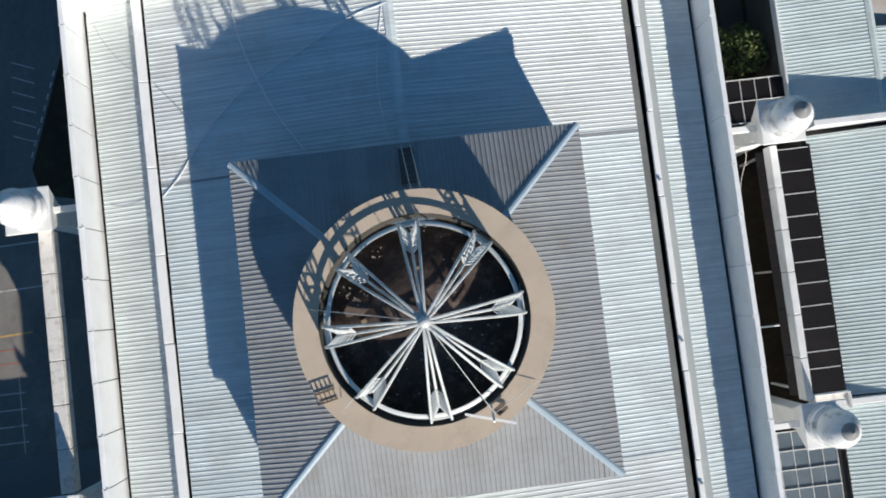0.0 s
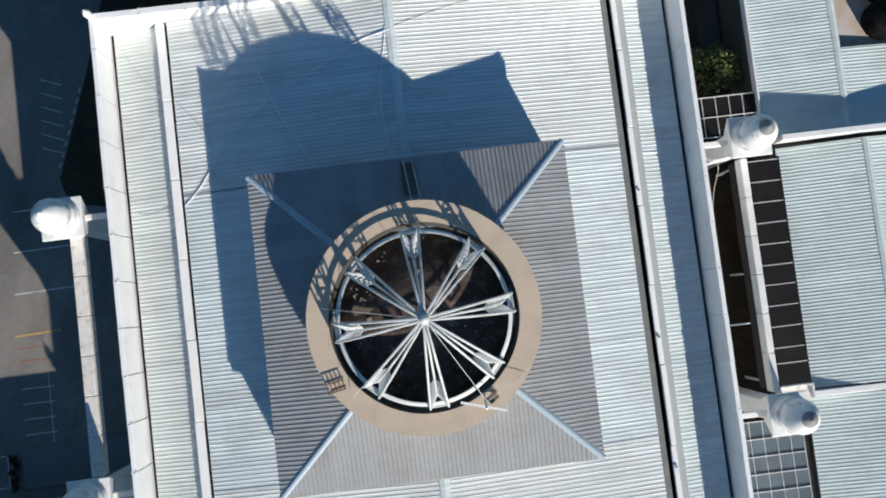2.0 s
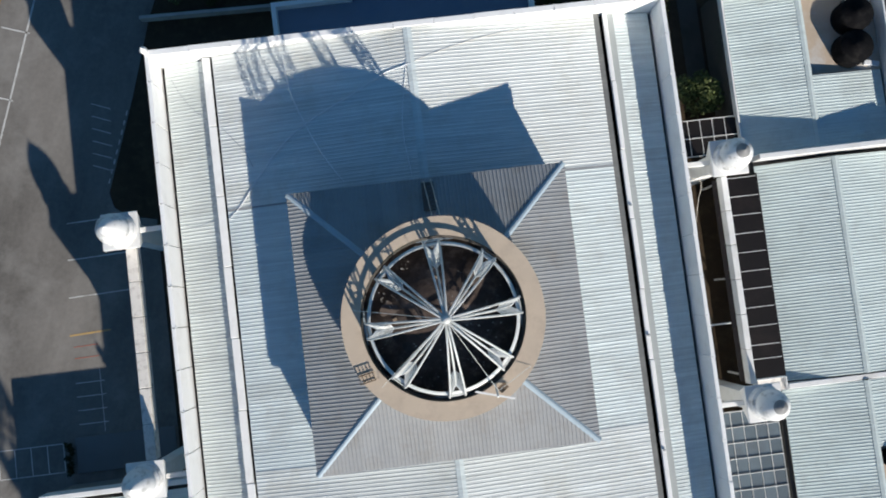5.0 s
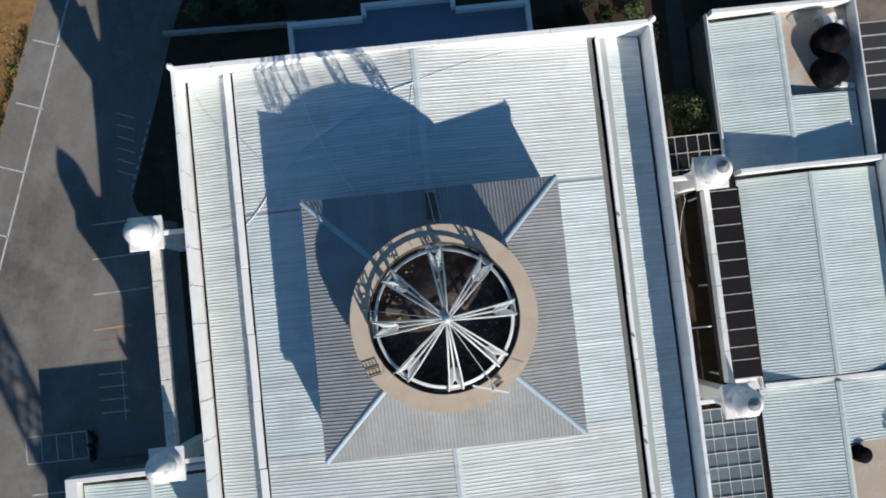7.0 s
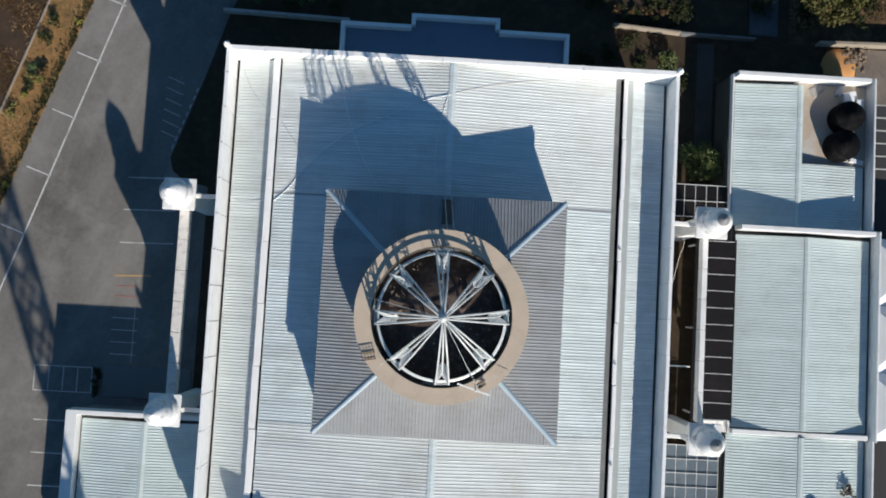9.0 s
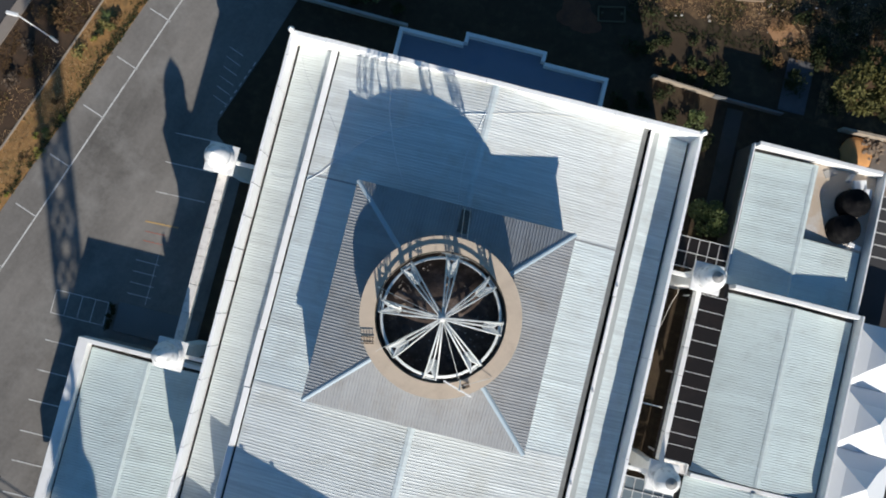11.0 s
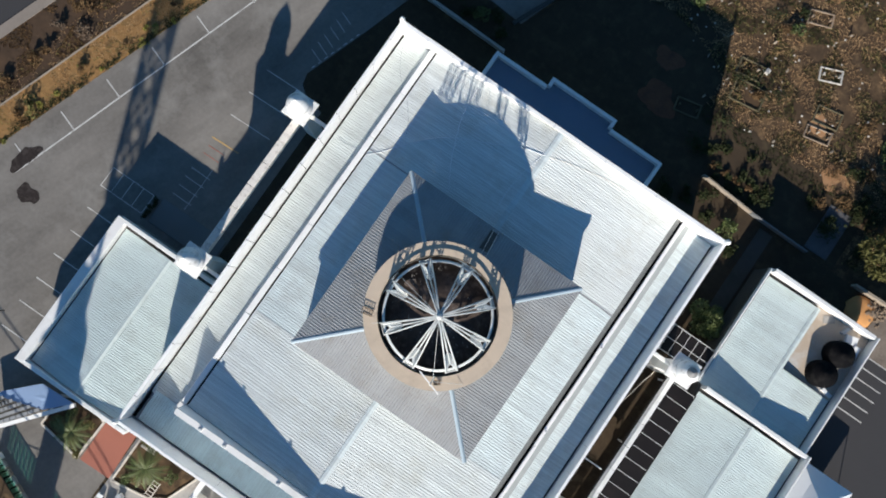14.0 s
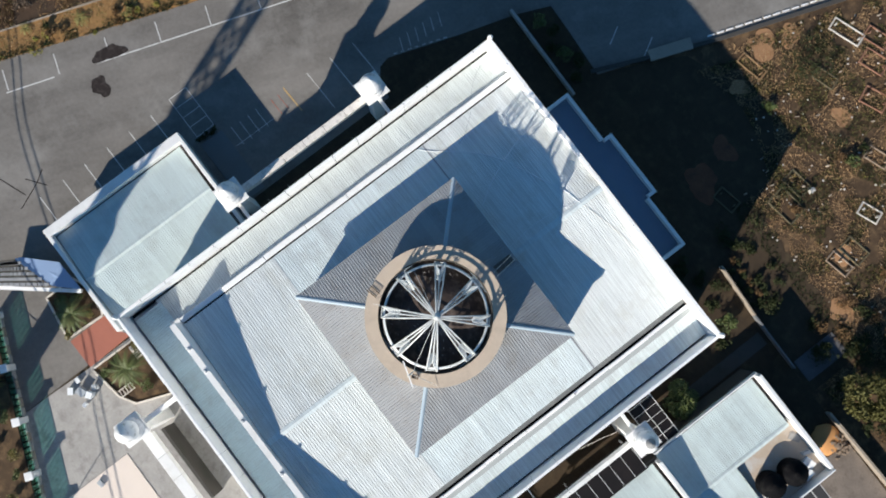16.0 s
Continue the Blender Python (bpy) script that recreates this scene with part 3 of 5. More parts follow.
# ---- minarets with beams ----
def minaret(x, y, face, darker=False):
    """A turret: square shaft, flared corbel, thin plate, low drum with two mouldings and a bulbous dome that ends in a point."""
    t = tagged(empty("minaret", x, y, 0, face), "small white turret with a bulbous dome" + (" and darker tip" if darker else " beside the mosque"), "turret", "turrets round the mosque")
    part("shaft", box(-0.50, 0.50, -0.50, 0.50, 0, 6.7, 0.03), "white", t)
    bm = bmesh.new()
    rings = [[bm.verts.new((a * h, b * h, z)) for a, b in ((-1, -1), (1, -1), (1, 1), (-1, 1))] for h, z in ((0.52, 6.6), (0.56, 6.72), (0.98, 8.5), (0.98, 8.62))]
    for lo, hi in zip(rings, rings[1:]):
        for i in range(4):
            bm.faces.new((lo[i], lo[(i + 1) % 4], hi[(i + 1) % 4], hi[i]))
    bm.faces.new(rings[0][::-1]), bm.faces.new(rings[-1])
    part("corbel", bm, "white", t)
    part("plate", box(-1.04, 1.04, -1.04, 1.04, 8.62, 8.76, 0.03), "white", t)
    part("drum", lathe([(0.95, 8.76), (0.95, 8.86), (0.86, 8.90), (0.86, 9.20), (0.93, 9.24), (0.93, 9.33), (0.80, 9.38), (0.78, 9.46)], 40), "dome_white", t)
    part("dome", lathe([(0.76, 9.44), (0.83, 9.60), (0.87, 9.84), (0.86, 10.06), (0.79, 10.32), (0.66, 10.58), (0.49, 10.80), (0.40, 10.89)], 40), "dome_white", t)
    part("dome_tip", lathe([(0.405, 10.885), (0.32, 10.98), (0.22, 11.06), (0.12, 11.12), (0.07, 11.16), (0.085, 11.20), (0.04, 11.24), (0, 11.27)], 20), "darker" if darker else "white", t, "darker grey tip" if darker else "")
    return t


M["darker"] = material("darker_grey_paint", (0.24, 0.24, 0.24), 0.7, 0.0, 0.3, 2.0, 9.0, 0.1, (0.4, 0.39, 0.37), 0.6, 2.0)
for x, y, k in ((-17.4, 6.95, False), (-17.3, -7.0, False), (17.55, 7.05, True), (17.55, -7.05, True), (-7.2, -23.9, False)):
    minaret(x, y, 0, k)
ledge = tagged(empty("ledge"), "small white kerbed ledge against the turret", "ledge")
part("floor", box(17.99, 19.8, -6.78, -5.98, 6.5, 6.62), "stained_white", ledge)
for q in ((17.99, 19.8, -6.04, -5.98), (19.74, 19.8, -6.78, -6.05), (17.99, 18.05, -6.78, -6.05)):
    part("kerb", box(*q, 6.625, 6.9, 0.01), "white", ledge)
part("bracket", box(17.99, 18.6, -6.9, -6.2, 6.2, 6.5), "white", ledge)
for sx in (-1, 1):
    bmw = tagged(empty("beam"), "stained white concrete tie beam between two turrets", "beam", "tie beams")
    for i in range(6):
        y0 = -6.2 + i * 2.07
        x0, x1 = (-17.84, -17.22) if sx < 0 else (17.60, 17.97)
        part("beam_segment", box(x0, x1, y0, y0 + 2.04, 6.1, 6.9, 0.03), "stained_white" if sx < 0 else "white", bmw)
    for y in (7.0, -7.05):
        tagged(mesh_object("tie_beam", box(min(sx * 14.6, sx * 16.9), max(sx * 14.6, sx * 16.9), y - 0.14, y + 0.14, 7.5, 7.85, 0.02), "white"),
               "short white beam from mosque wall to turret", "beam", "short beams")
tagged(mesh_object("tie_beam", box(-7.4, -7.0, -23.2, -19.4, 7.6, 8.05, 0.02), "white"), "short white beam from mosque wall to turret", "beam", "short beams")
fb = tagged(empty("beam"), "white concrete tie beam along the forecourt", "beam", "tie beams")
for i in range(6):
    x0 = -6.3 + i * 2.07
    part("beam_segment", box(x0, x0 + 2.04, -24.35, -23.5, 6.1, 6.9, 0.03), "white", fb)
# Shade on the north face is put into this wall's dark colour.
part("wall_panel", box(-6.3, 0.9, -24.05, -23.8, 0, 3.1), "drain", fb, "wall under the beam, coloured dark like its shaded face")
part("column", box(5.4, 6.1, -24.3, -23.6, 0, 6.1, 0.02), "white", fb)


# ---- side buildings ----
def gable_block(name, x0, x1, y0, y1, xr, eave, ridge, para, label, category="building", hole=None, hole_s=None, mat="sheet_green", edges="WENS", wt=0.34, para_s=None):
    b = tagged(empty(name), label, category)
    # Side hall walls are coloured dark for the shade in the passage.
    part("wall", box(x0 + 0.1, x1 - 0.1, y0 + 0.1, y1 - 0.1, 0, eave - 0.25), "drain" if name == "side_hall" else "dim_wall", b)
    t = 0.34
    for e in edges:
        q = {"W": (x0 + t - wt, x0 + t, y0, y1), "E": (x1 - 0.15, x1, y0, y1), "N": (x0 + t, x1 - t, y1 - t, y1), "S": (x0 + t, x1 - t, y0, y0 + t)}[e]
        part("parapet", box(*q, eave - 0.5, eave + 0.3 if e == "W" and wt < 0.2 else para_s if e == "S" and para_s else para, 0.03), "white", b)
    # Dark deck colour puts shade into the gaps round the sheets.
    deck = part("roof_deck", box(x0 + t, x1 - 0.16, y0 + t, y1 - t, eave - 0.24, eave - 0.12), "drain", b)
    xa, xb = x0 + (t + 0.12 if "W" in edges else 0.32), x1 - 0.32
    ya, yb = y0 + (t + 0.1 if "S" in edges else 0.03), y1 - (t + 0.3 if "N" in edges else 0.03)
    sw, se = (ridge - eave) / (xr - xa), (ridge - eave) / (xb - xr)
    roof_slope(deck, mat, ya, yb, lambda u: (xa, xr), lambda u, v: ridge + sw * (v - xr), ALONG_Y, 0.026)
    roof_slope(deck, mat, hole_s or ya, hole or yb, lambda u: (xr, xb), lambda u, v: ridge - se * (v - xr), ALONG_Y, 0.026)
    bm = bmesh.new()
    add_sweep(bm, (xr, ya, ridge + 0.06), (xr, yb, ridge + 0.06), [(-0.2, -0.04), (0, 0.02), (0.2, -0.04), (0.2, -0.055), (0, 0.0), (-0.2, -0.055)])
    part("ridge_cap", bm, mat, b)
    return b


gable_block("side_hall", 20.35, 30.75, 7.6, 18.8, 25.5, 3.1, 3.55, 4.2, "low side hall with pale metal roof around a small open court", hole=12.4, edges="WEN", wt=0.14)
gable_block("side_hall", 20.75, 31.1, -7.2, 7.6, 26.0, 3.5, 4.2, 4.6, "low side hall with ribbed metal roof between turrets", edges="ENS", para_s=3.95)
gable_block("side_hall", 20.55, 31.1, -26.0, -7.2, 26.0, 3.3, 4.0, 4.2, "low side hall with ribbed metal roof and white parapet", hole_s=-11.4, edges="ES")
gable_block("west_wing", -25.15, -14.62, -21.95, -8.0, -20.1, 3.0, 3.55, 3.75, "low west wing with a ribbed metal gable roof", edges="WSN", wt=0.8)


# ---- car park paint ----
def stripe(a, b, w=0.11, mat="line", z=0.02):
    a, b = Vector((*a, z)), Vector((*b, z))
    bm = bmesh.new()
    add_sweep(bm, a, b, [(-w / 2, -0.006), (w / 2, -0.006), (w / 2, 0.0), (-w / 2, 0.0)])
    return bm


def painted(a, b, w=0.11, mat="line", label="worn white parking line painted on asphalt"):
    tagged(mesh_object("parking_line", stripe(a, b, w), mat), label, "road marking", "parking lines")


for a, b in (((-38.9, -18.4), (-37.5, -14.15)), ((-36.25, -10.4), (-20.0, 38.6))):
    painted(a, b, 0.12, label="long worn white edge line of the parallel bays")
for i in range(-1, 12):
    ox, oy = -39.3 + 1.53 * i, -13.0 + 4.48 * i
    painted((ox, oy), (ox + 1.86, oy - 0.65), 0.095)
for y in (-21.5, -19.0, -16.65, -14.2, -11.8, -9.4):
    painted((-29.5, y), (-25.3, y), 0.085)
for i in range(6):
    painted((-21.55 - 0.05 * i, 16.9 - 0.84 * i), (-20.3 - 0.05 * i, 16.4 - 0.84 * i), 0.05)
for i in range(8):
    painted((-19.21 - 0.224 * i, 16.16 - 0.64 * i), (-19.32 - 0.224 * i, 15.84 - 0.64 * i), 0.07, label="short white dash on the lot edge")
for y in (4.05, 6.55, 9.0):
    painted((-24.4 + 0.05 * y, y), (-20.2, y + 0.1), 0.075)
painted((-24.4, 1.55), (-21.7, 1.65), 0.12, "yellow_line", "faded yellow parking line painted on asphalt")
for y in (-1.6, -2.5, -3.4, -4.3):
    painted((-24.3, y), (-22.4, y), 0.06)
painted((-22.66, -0.8), (-22.66, -4.9), 0.05)
for y in (0.78, 0.02):
    painted((-24.2, y), (-22.6, y + 0.03), 0.06, "red", "faded red line painted on asphalt")
tagged(mesh_object("slab", box(-24.62, -18.1, -7.45, -5.12, -0.1, 0.14, 0.02), "dim_wall"), "low grey concrete slab beside the west wing", "slab")
for y in (-5.4, -7.25):
    painted((-29.7, y), (-25.4, y), 0.06)
for i in range(5):
    painted((-29.7 + 1.06 * i, -5.4), (-29.7 + 1.06 * i, -7.25), 0.06)
for a, b in (((-10.6, 29.2), (-9.7, 27.6)), ((-7.9, 31.1), (-7.0, 29.5))):
    painted(a, b, 0.08)
for i in range(6):
    painted((32.4, 13.0 + 1.0 * i), (35.2, 13.0 + 1.0 * i), 0.09)


def blot(name, x, y, r, mat, label, category, seed, z=0.022, stretch=1.0, turn=0.0):
    rnd = random.Random(seed)
    bm = bmesh.new()
    n = 72
    ph = [rnd.random() * 6.28 for _ in range(3)]
    pts = []
    for i in range(n):
        a = 6.2832 * i / n
        rr = r * (1 + 0.18 * math.sin(2 * a + ph[0]) + 0.12 * math.sin(3 * a + ph[1]) + 0.07 * math.sin(5 * a + ph[2]) + 0.16 * noise.noise(Vector((2.5 * math.cos(a), 2.5 * math.sin(a), seed))) + 0.05 * noise.noise(Vector((9 * math.cos(a), 9 * math.sin(a), seed))))
        u, v = stretch * rr * math.cos(a), rr * math.sin(a)
        pts.append((x + u * math.cos(turn) - v * math.sin(turn), y + u * math.sin(turn) + v * math.cos(turn)))
    add_prism(bm, pts, z - 0.05, z)
    return tagged(mesh_object(name, bm, mat), label, category, kind="structure")


M["tar"] = material("tar_patch", (0.034, 0.028, 0.027), 0.9, 0.0, 0.5, 1.4, 9.0, 0.2, (0.075, 0.065, 0.06), 0.8, 1.6, spec=0.08)
M["sand"] = material("orange_sand", (0.55, 0.27, 0.10), 0.95, 0.0, 0.2, 0.9, 8.0, 0.4)
M["paleearth"] = material("bare_pale_earth", (0.36, 0.20, 0.10), 0.95, 0.0, 0.2, 0.8, 6.0, 0.4)
blot("tar_patch", -36.35, -9.0, 0.72, "tar", "dark tar patch on the asphalt", "patch", 3, 0.024, 1.9, radians(71.6))
blot("tar_patch", -34.3, -11.4, 0.85, "tar", "dark tar patch on the asphalt", "patch", 4, 0.024)
# dark lines: first two trace a cross-shaped cast shadow, last a tar-filled crack
for pts in (((-29.6, -23.4), (-30.7, -20.9), (-31.4, -19.9)), ((-31.6, -21.6), (-30.0, -20.4)), ((-36.9, -24.2), (-34.6, -23.0), (-33.0, -23.4), (-30.4, -22.4))):
    bm = bmesh.new()
    for a, b in zip(pts, pts[1:]):
        add_sweep(bm, (*a, 0.017), (*b, 0.017), [(-0.05, -0.004), (0.05, -0.004), (0.05, 0.0), (-0.05, 0.0)])
    tagged(mesh_object("tar_seam", bm, "tar"), "dark line on the asphalt, drawn for cracks and a cast shadow", "crack", kind="structure")

# ---- low walls ----
def low_wall(pts, h, t, mat, label):
    w = tagged(empty("low_wall"), label, "wall")
    for a, b in zip(pts, pts[1:]):
        n = max(1, round((Vector(b) - Vector(a)).length / 3.0))
        for i in range(n):
            p, q = Vector(a).lerp(Vector(b), i / n), Vector(a).lerp(Vector(b), (i + 1) / n)
            bm = bmesh.new()
            add_sweep(bm, (*p, 0), (*q, 0), [(-t / 2, -0.3), (t / 2, -0.3), (t / 2, h), (-t / 2, h)])
            part("wall_panel", bm, mat, w)


low_wall([(-17.6, 22.2), (-8.0, 22.0)], 0.7, 0.22, "yard", "grey painted boundary wall behind the mosque")
low_wall([(12.2, 22.9), (17.4, 22.55)], 0.8, 0.12, "oldwall", "weathered pale boundary wall beside the burial ground")
# Same wall in a darker grey that stands in for shade.
low_wall([(17.45, 22.54), (23.2, 22.45)], 0.7, 0.14, "dim_wall", "boundary wall stretch coloured darker for the shade on it")
low_wall([(28.1, 22.4), (42.0, 22.8)], 0.9, 0.2, "oldwall", "weathered pale boundary wall beside the burial ground")
low_wall([(-44.0, -16.2), (-33.7, 14.2), (-19.6, 56.0)], 0.14, 0.13, "oldwall", "low pale kerb wall along the dry verge")
low_wall([(-8.8, 24.6), (-6.4, 30.1), (-4.2, 35.5), (2.9, 55.9)], 0.22, 0.35, "drain", "dark concrete drain kerb beside the car park")
kerb = tagged(empty("kerb"), "kerb beside the drain, painted in white dashes", "kerb")
for i in range(22):
    a, b = Vector((-4.9, 35.2, 0)) + Vector((0.323, 0.946, 0)) * (0.92 * i), Vector((-4.9, 35.2, 0)) + Vector((0.323, 0.946, 0)) * (0.92 * i + 0.66)
    bm = bmesh.new()
    add_sweep(bm, a, b, [(-0.07, -0.1), (0.07, -0.1), (0.07, 0.12), (-0.07, 0.12)])
    part("kerb_stone", bm, "white", kerb)
tagged(mesh_object("slab", add_prism(bmesh.new(), [(-7.2, 29.9), (-6.2, 29.6), (-4.8, 33.4), (-5.8, 33.8)], 0, 0.25), "oldwall"), "grey concrete slab over the roadside drain", "slab")
M["dark_slab"] = material("dark_grey_slab", (0.085, 0.085, 0.092), 0.85, 0.0, 0.25, 0.5, 6.0, 0.1, (0.13, 0.13, 0.135), 0.6, 0.5)
tagged(mesh_object("slab", box(22.9, 25.1, 22.9, 27.3, -0.2, 0.06), "dark_slab"), "dark grey concrete slab by the boundary wall", "slab")
tagged(mesh_object("path", box(18.9, 20.2, 13.9, 22.0, -0.2, 0.05), "drain"), "narrow concrete path between mosque and side hall", "path", kind="structure")

# ---- burial ground ----
def grave(x, y, l, w, rz, mat, head=True):
    g = tagged(empty("grave", x, y, 0, rz), "grave edged with low kerb stones on dry earth", "grave", "graves")
    for q in ((-l / 2, l / 2, w / 2 - 0.05, w / 2 + 0.06), (-l / 2, l / 2, -w / 2 - 0.06, -w / 2 + 0.05), (-l / 2, -l / 2 + 0.14, -w / 2 + 0.07, w / 2 - 0.07), (l / 2 - 0.14, l / 2, -w / 2 + 0.07, w / 2 - 0.07)):
        part("kerb_stone", box(*q, -0.1, 0.14, 0.02), mat, g)
    if head:
        for s in (-1, 1):
            part("marker", box(s * (l / 2 - 0.35) - 0.06, s * (l / 2 - 0.35) + 0.06, -0.12, 0.12, 0, 0.4, 0.03), mat, g)


M["gochre"] = material("ochre_grave_kerb", (0.26, 0.16, 0.08), 0.85, 0.0, 0.2, 1.0, 12.0, 0.1)
M["gwhite"] = material("white_grave_paint", (0.55, 0.52, 0.47), 0.7, 0.0, 0.08, 1.0, 12.0, 0.08)
M["gred"] = material("red_grave_tile", (0.24, 0.12, 0.075), 0.8, 0.0, 0.15, 1.0, 12.0, 0.08)
M["gmoss"] = material("mossy_grave_stone", (0.11, 0.092, 0.052), 0.9, 0.0, 0.2, 1.0, 12.0, 0.2)
for x, y, l, w, rz, mm in ((16.7, 36.8, 2.1, 1.15, 22, "gwhite"), (11.6, 31.2, 3.0, 1.9, 8, "gmoss"), (10.6, 33.2, 2.4, 1.4, 8, "gmoss"), (18.5, 33.5, 2.4, 1.5, 10, "gmoss"),
                        (18.6, 31.7, 2.4, 1.1, 12, "stone"), (2.5, 45.7, 3.2, 1.2, 20, "gwhite"), (4.6, 47.6, 2.4, 1.3, 20, "gred"), (8.9, 43.8, 2.5, 1.6, 24, "gred"),
                        (6.2, 46.0, 2.5, 1.6, 20, "gred"), (-0.28, 36.7, 2.8, 1.0, 12, "gochre"), (9.2, 46.4, 2.2, 1.2, 18, "stone"), (7.9, 27.2, 2.3, 1.2, 12, "gmoss"),
                        (13.2, 40.6, 2.3, 1.2, 20, "stone"), (4.6, 41.4, 2.3, 1.1, 18, "gmoss")):
    grave(x, y, l, w, rz, mm)
tagged(mesh_object("grave_marker", box(11.7, 12.1, 33.55, 34.1, 0, 0.35, 0.05), "gwhite"), "pale stone block among dry graves", "grave marker")
rnd = random.Random(5)
small = None
for i in range(60):
    x, y = rnd.uniform(-2, 26), rnd.uniform(28, 50)
    if y < 28 + max(0, 9 - x) * 0.9 or (x < 3 and y < 34):
        continue
    m = pose(x, y, 0, 0, rnd.uniform(-12, 12), rnd.uniform(0, 180))
    if small is None:
        small = tagged(mesh_object("grave_marker", box(-0.04, 0.04, -0.09, 0.09, -0.05, 0.55, 0.015), "oldwall"), "small upright stone marker in dry grass", "grave marker", "small grave markers")
        small.matrix_basis = m
    else:
        copy_thing(small, m)
# Patches 8 and 16 get a darker red tone for the shade there.
for x, y, r, s in ((22.0, 29.2, 1.15, 7), (4.2, 29.9, 1.1, 8), (5.3, 26.4, 1.55, 16), (-1.2, 38.8, 1.3, 9), (18.2, 32.5, 0.85, 10), (12.5, 44.0, 1.4, 12), (0.6, 34.6, 0.8, 15), (-0.4, 41.4, 1.0, 17), (8.4, 40.4, 0.9, 18)):
    blot("bare_patch", x, y, r, "shade_redearth" if s in (8, 16) else "paleearth", "bare patch of orange earth among dry grass", "earth", s, 0.014)


def heap(name, x, y, r, h, mat, label, category, seed):
    rnd = random.Random(seed)
    bm = bmesh.new()
    bmesh.ops.create_uvsphere(bm, u_segments=24, v_segments=12, radius=1)
    for v in bm.verts:
        d = 1 + 0.25 * noise.noise(Vector((v.co.x * 1.7 + seed, v.co.y * 1.7, v.co.z))) + 0.08 * noise.noise(v.co * 6)
        v.co = Vector((x + v.co.x * r * d, y + v.co.y * r * d, max(-0.1, v.co.z * h * d)))
    for f in bm.faces:
        f.smooth = True
    return tagged(mesh_object(name, bm, mat), label, category)


heap("sand_mound", 29.9, 20.9, 1.35, 0.5, "sand", "heap of orange sand beside the boundary wall", "sand", 21)
rnd = random.Random(31)
bm = bmesh.new()
for i in range(120):
    p = Vector((31.0 + rnd.gauss(0, 0.55), 21.6 + rnd.gauss(0, 0.4), rnd.uniform(0, 0.35)))
    s = rnd.uniform(0.05, 0.13)
    add_box(bm, p.x - s, p.x + s, p.y - s * 0.8, p.y + s * 0.8, p.z - s, p.z + s)
tagged(mesh_object("gravel", bm, "stone"), "heap of broken pale stones by the wall", "gravel", kind="stuff")
flat("back_yard", rect(31.2, 60, -40, 18.0), 0.012, "dark_asphalt", "dark asphalt yard behind the side halls", "yard")
M["patio"] = material("stained_brown_concrete", (0.20, 0.165, 0.135), 0.9, 0.0, 0.5, 0.4, 5.0, 0.1, (0.09, 0.07, 0.055), 0.85, 0.5)
flat("patio", rect(31.3, 40, 18.02, 22.3), 0.02, "patio", "stained concrete yard behind the side hall", "yard")


# ---- plants ----
def leaves(points, size, seed, mat, flat_=0.5, slim=0.28):
    """Many small folded leaves at the given points, as one mesh."""
    rnd = random.Random(seed)
    vs, fs = [], []
    for p in points:
        q = Euler((rnd.uniform(-1.2, 1.2) * flat_ * 2, rnd.uniform(-1.2, 1.2) * flat_ * 2, rnd.uniform(0, 6.28))).to_matrix()
        s = size * rnd.uniform(0.6, 1.4)
        i = len(vs)
        for c in ((-0.5, 0, 0), (0, -slim, 0.1), (0.6, 0, 0), (0, slim, 0.1)):
            vs.append(tuple(Vector(p) + q @ (Vector(c) * s)))
        fs += [(i, i + 1, i + 2), (i, i + 2, i + 3)]
    me = bpy.data.meshes.new("crown")
    me.from_pydata(vs, [], fs)
    me.materials.append(M[mat])
    return me


def shrub(x, y, r, h, seed, mat="leaf", n=900, label="leafy green shrub", trunk=True, category="shrub", size=0.2, name="shrub"):
    rnd = random.Random(seed)
    t = tagged(empty(name, x, y, 0), label, category)
    lobes = [(Vector((rnd.uniform(-0.6, 0.6) * r, rnd.uniform(-0.6, 0.6) * r, h * rnd.uniform(0.45, 0.85))), r * rnd.uniform(0.28, 0.5)) for _ in range(9)]
    pts = []
    for i in range(n):
        c, lr = lobes[rnd.randrange(len(lobes))]
        d = Vector((rnd.gauss(0, 1), rnd.gauss(0, 1), rnd.gauss(0, 0.8))).normalized() * lr * rnd.uniform(0.55, 1.08)
        p = c + d
        if p.z > 0.03:
            pts.append(p)
    pts += [Vector((rnd.uniform(-0.5, 0.5) * r, rnd.uniform(-0.5, 0.5) * r, 0.0)) for _ in range(12)]
    c = new("crown", leaves(pts, size, seed, mat))
    c.parent = t
    if trunk:
        bm = bmesh.new()
        add_tube(bm, (0, 0, -0.1), (0.05, 0.03, h * 0.5), 0.035 * h, 7, 0.02 * h)
        for c_, lr in lobes[:5]:
            add_tube(bm, (0.03, 0.02, h * 0.35), c_, 0.018 * h, 5, 0.006 * h)
        part("trunk", bm, "bark", t)
    return t


shrub(19.0, 12.5, 1.75, 2.6, 41, n=2600, label="dense green bush between mosque and side hall", size=0.2)
M["olive"] = material("olive_leaves", (0.092, 0.088, 0.028), 0.7, 0.0, 0.5, 1.2, 7.0, 0.0, spec=0.2)
shrub(28.5, 26.0, 2.9, 4.6, 42, "olive", 4600, "olive-leaved tree by the boundary wall", category="tree", size=0.3, name="tree")
shrub(32.4, 27.0, 3.2, 5.0, 43, "olive", 4200, "olive-leaved tree by the boundary wall", category="tree", size=0.3, name="tree")
shrub(31.0, 31.6, 2.6, 4.0, 44, "leaf", 2600, "green tree beyond the burial ground", category="tree", size=0.3, name="tree")
for i in range(5):
    shrub(-25.05 + 0.08 * (i % 2), -5.5 - 0.45 * i, 0.30, 0.45, 340 + i, "leafdark", 120, "low dark hedge plant beside the grey slab", size=0.14)
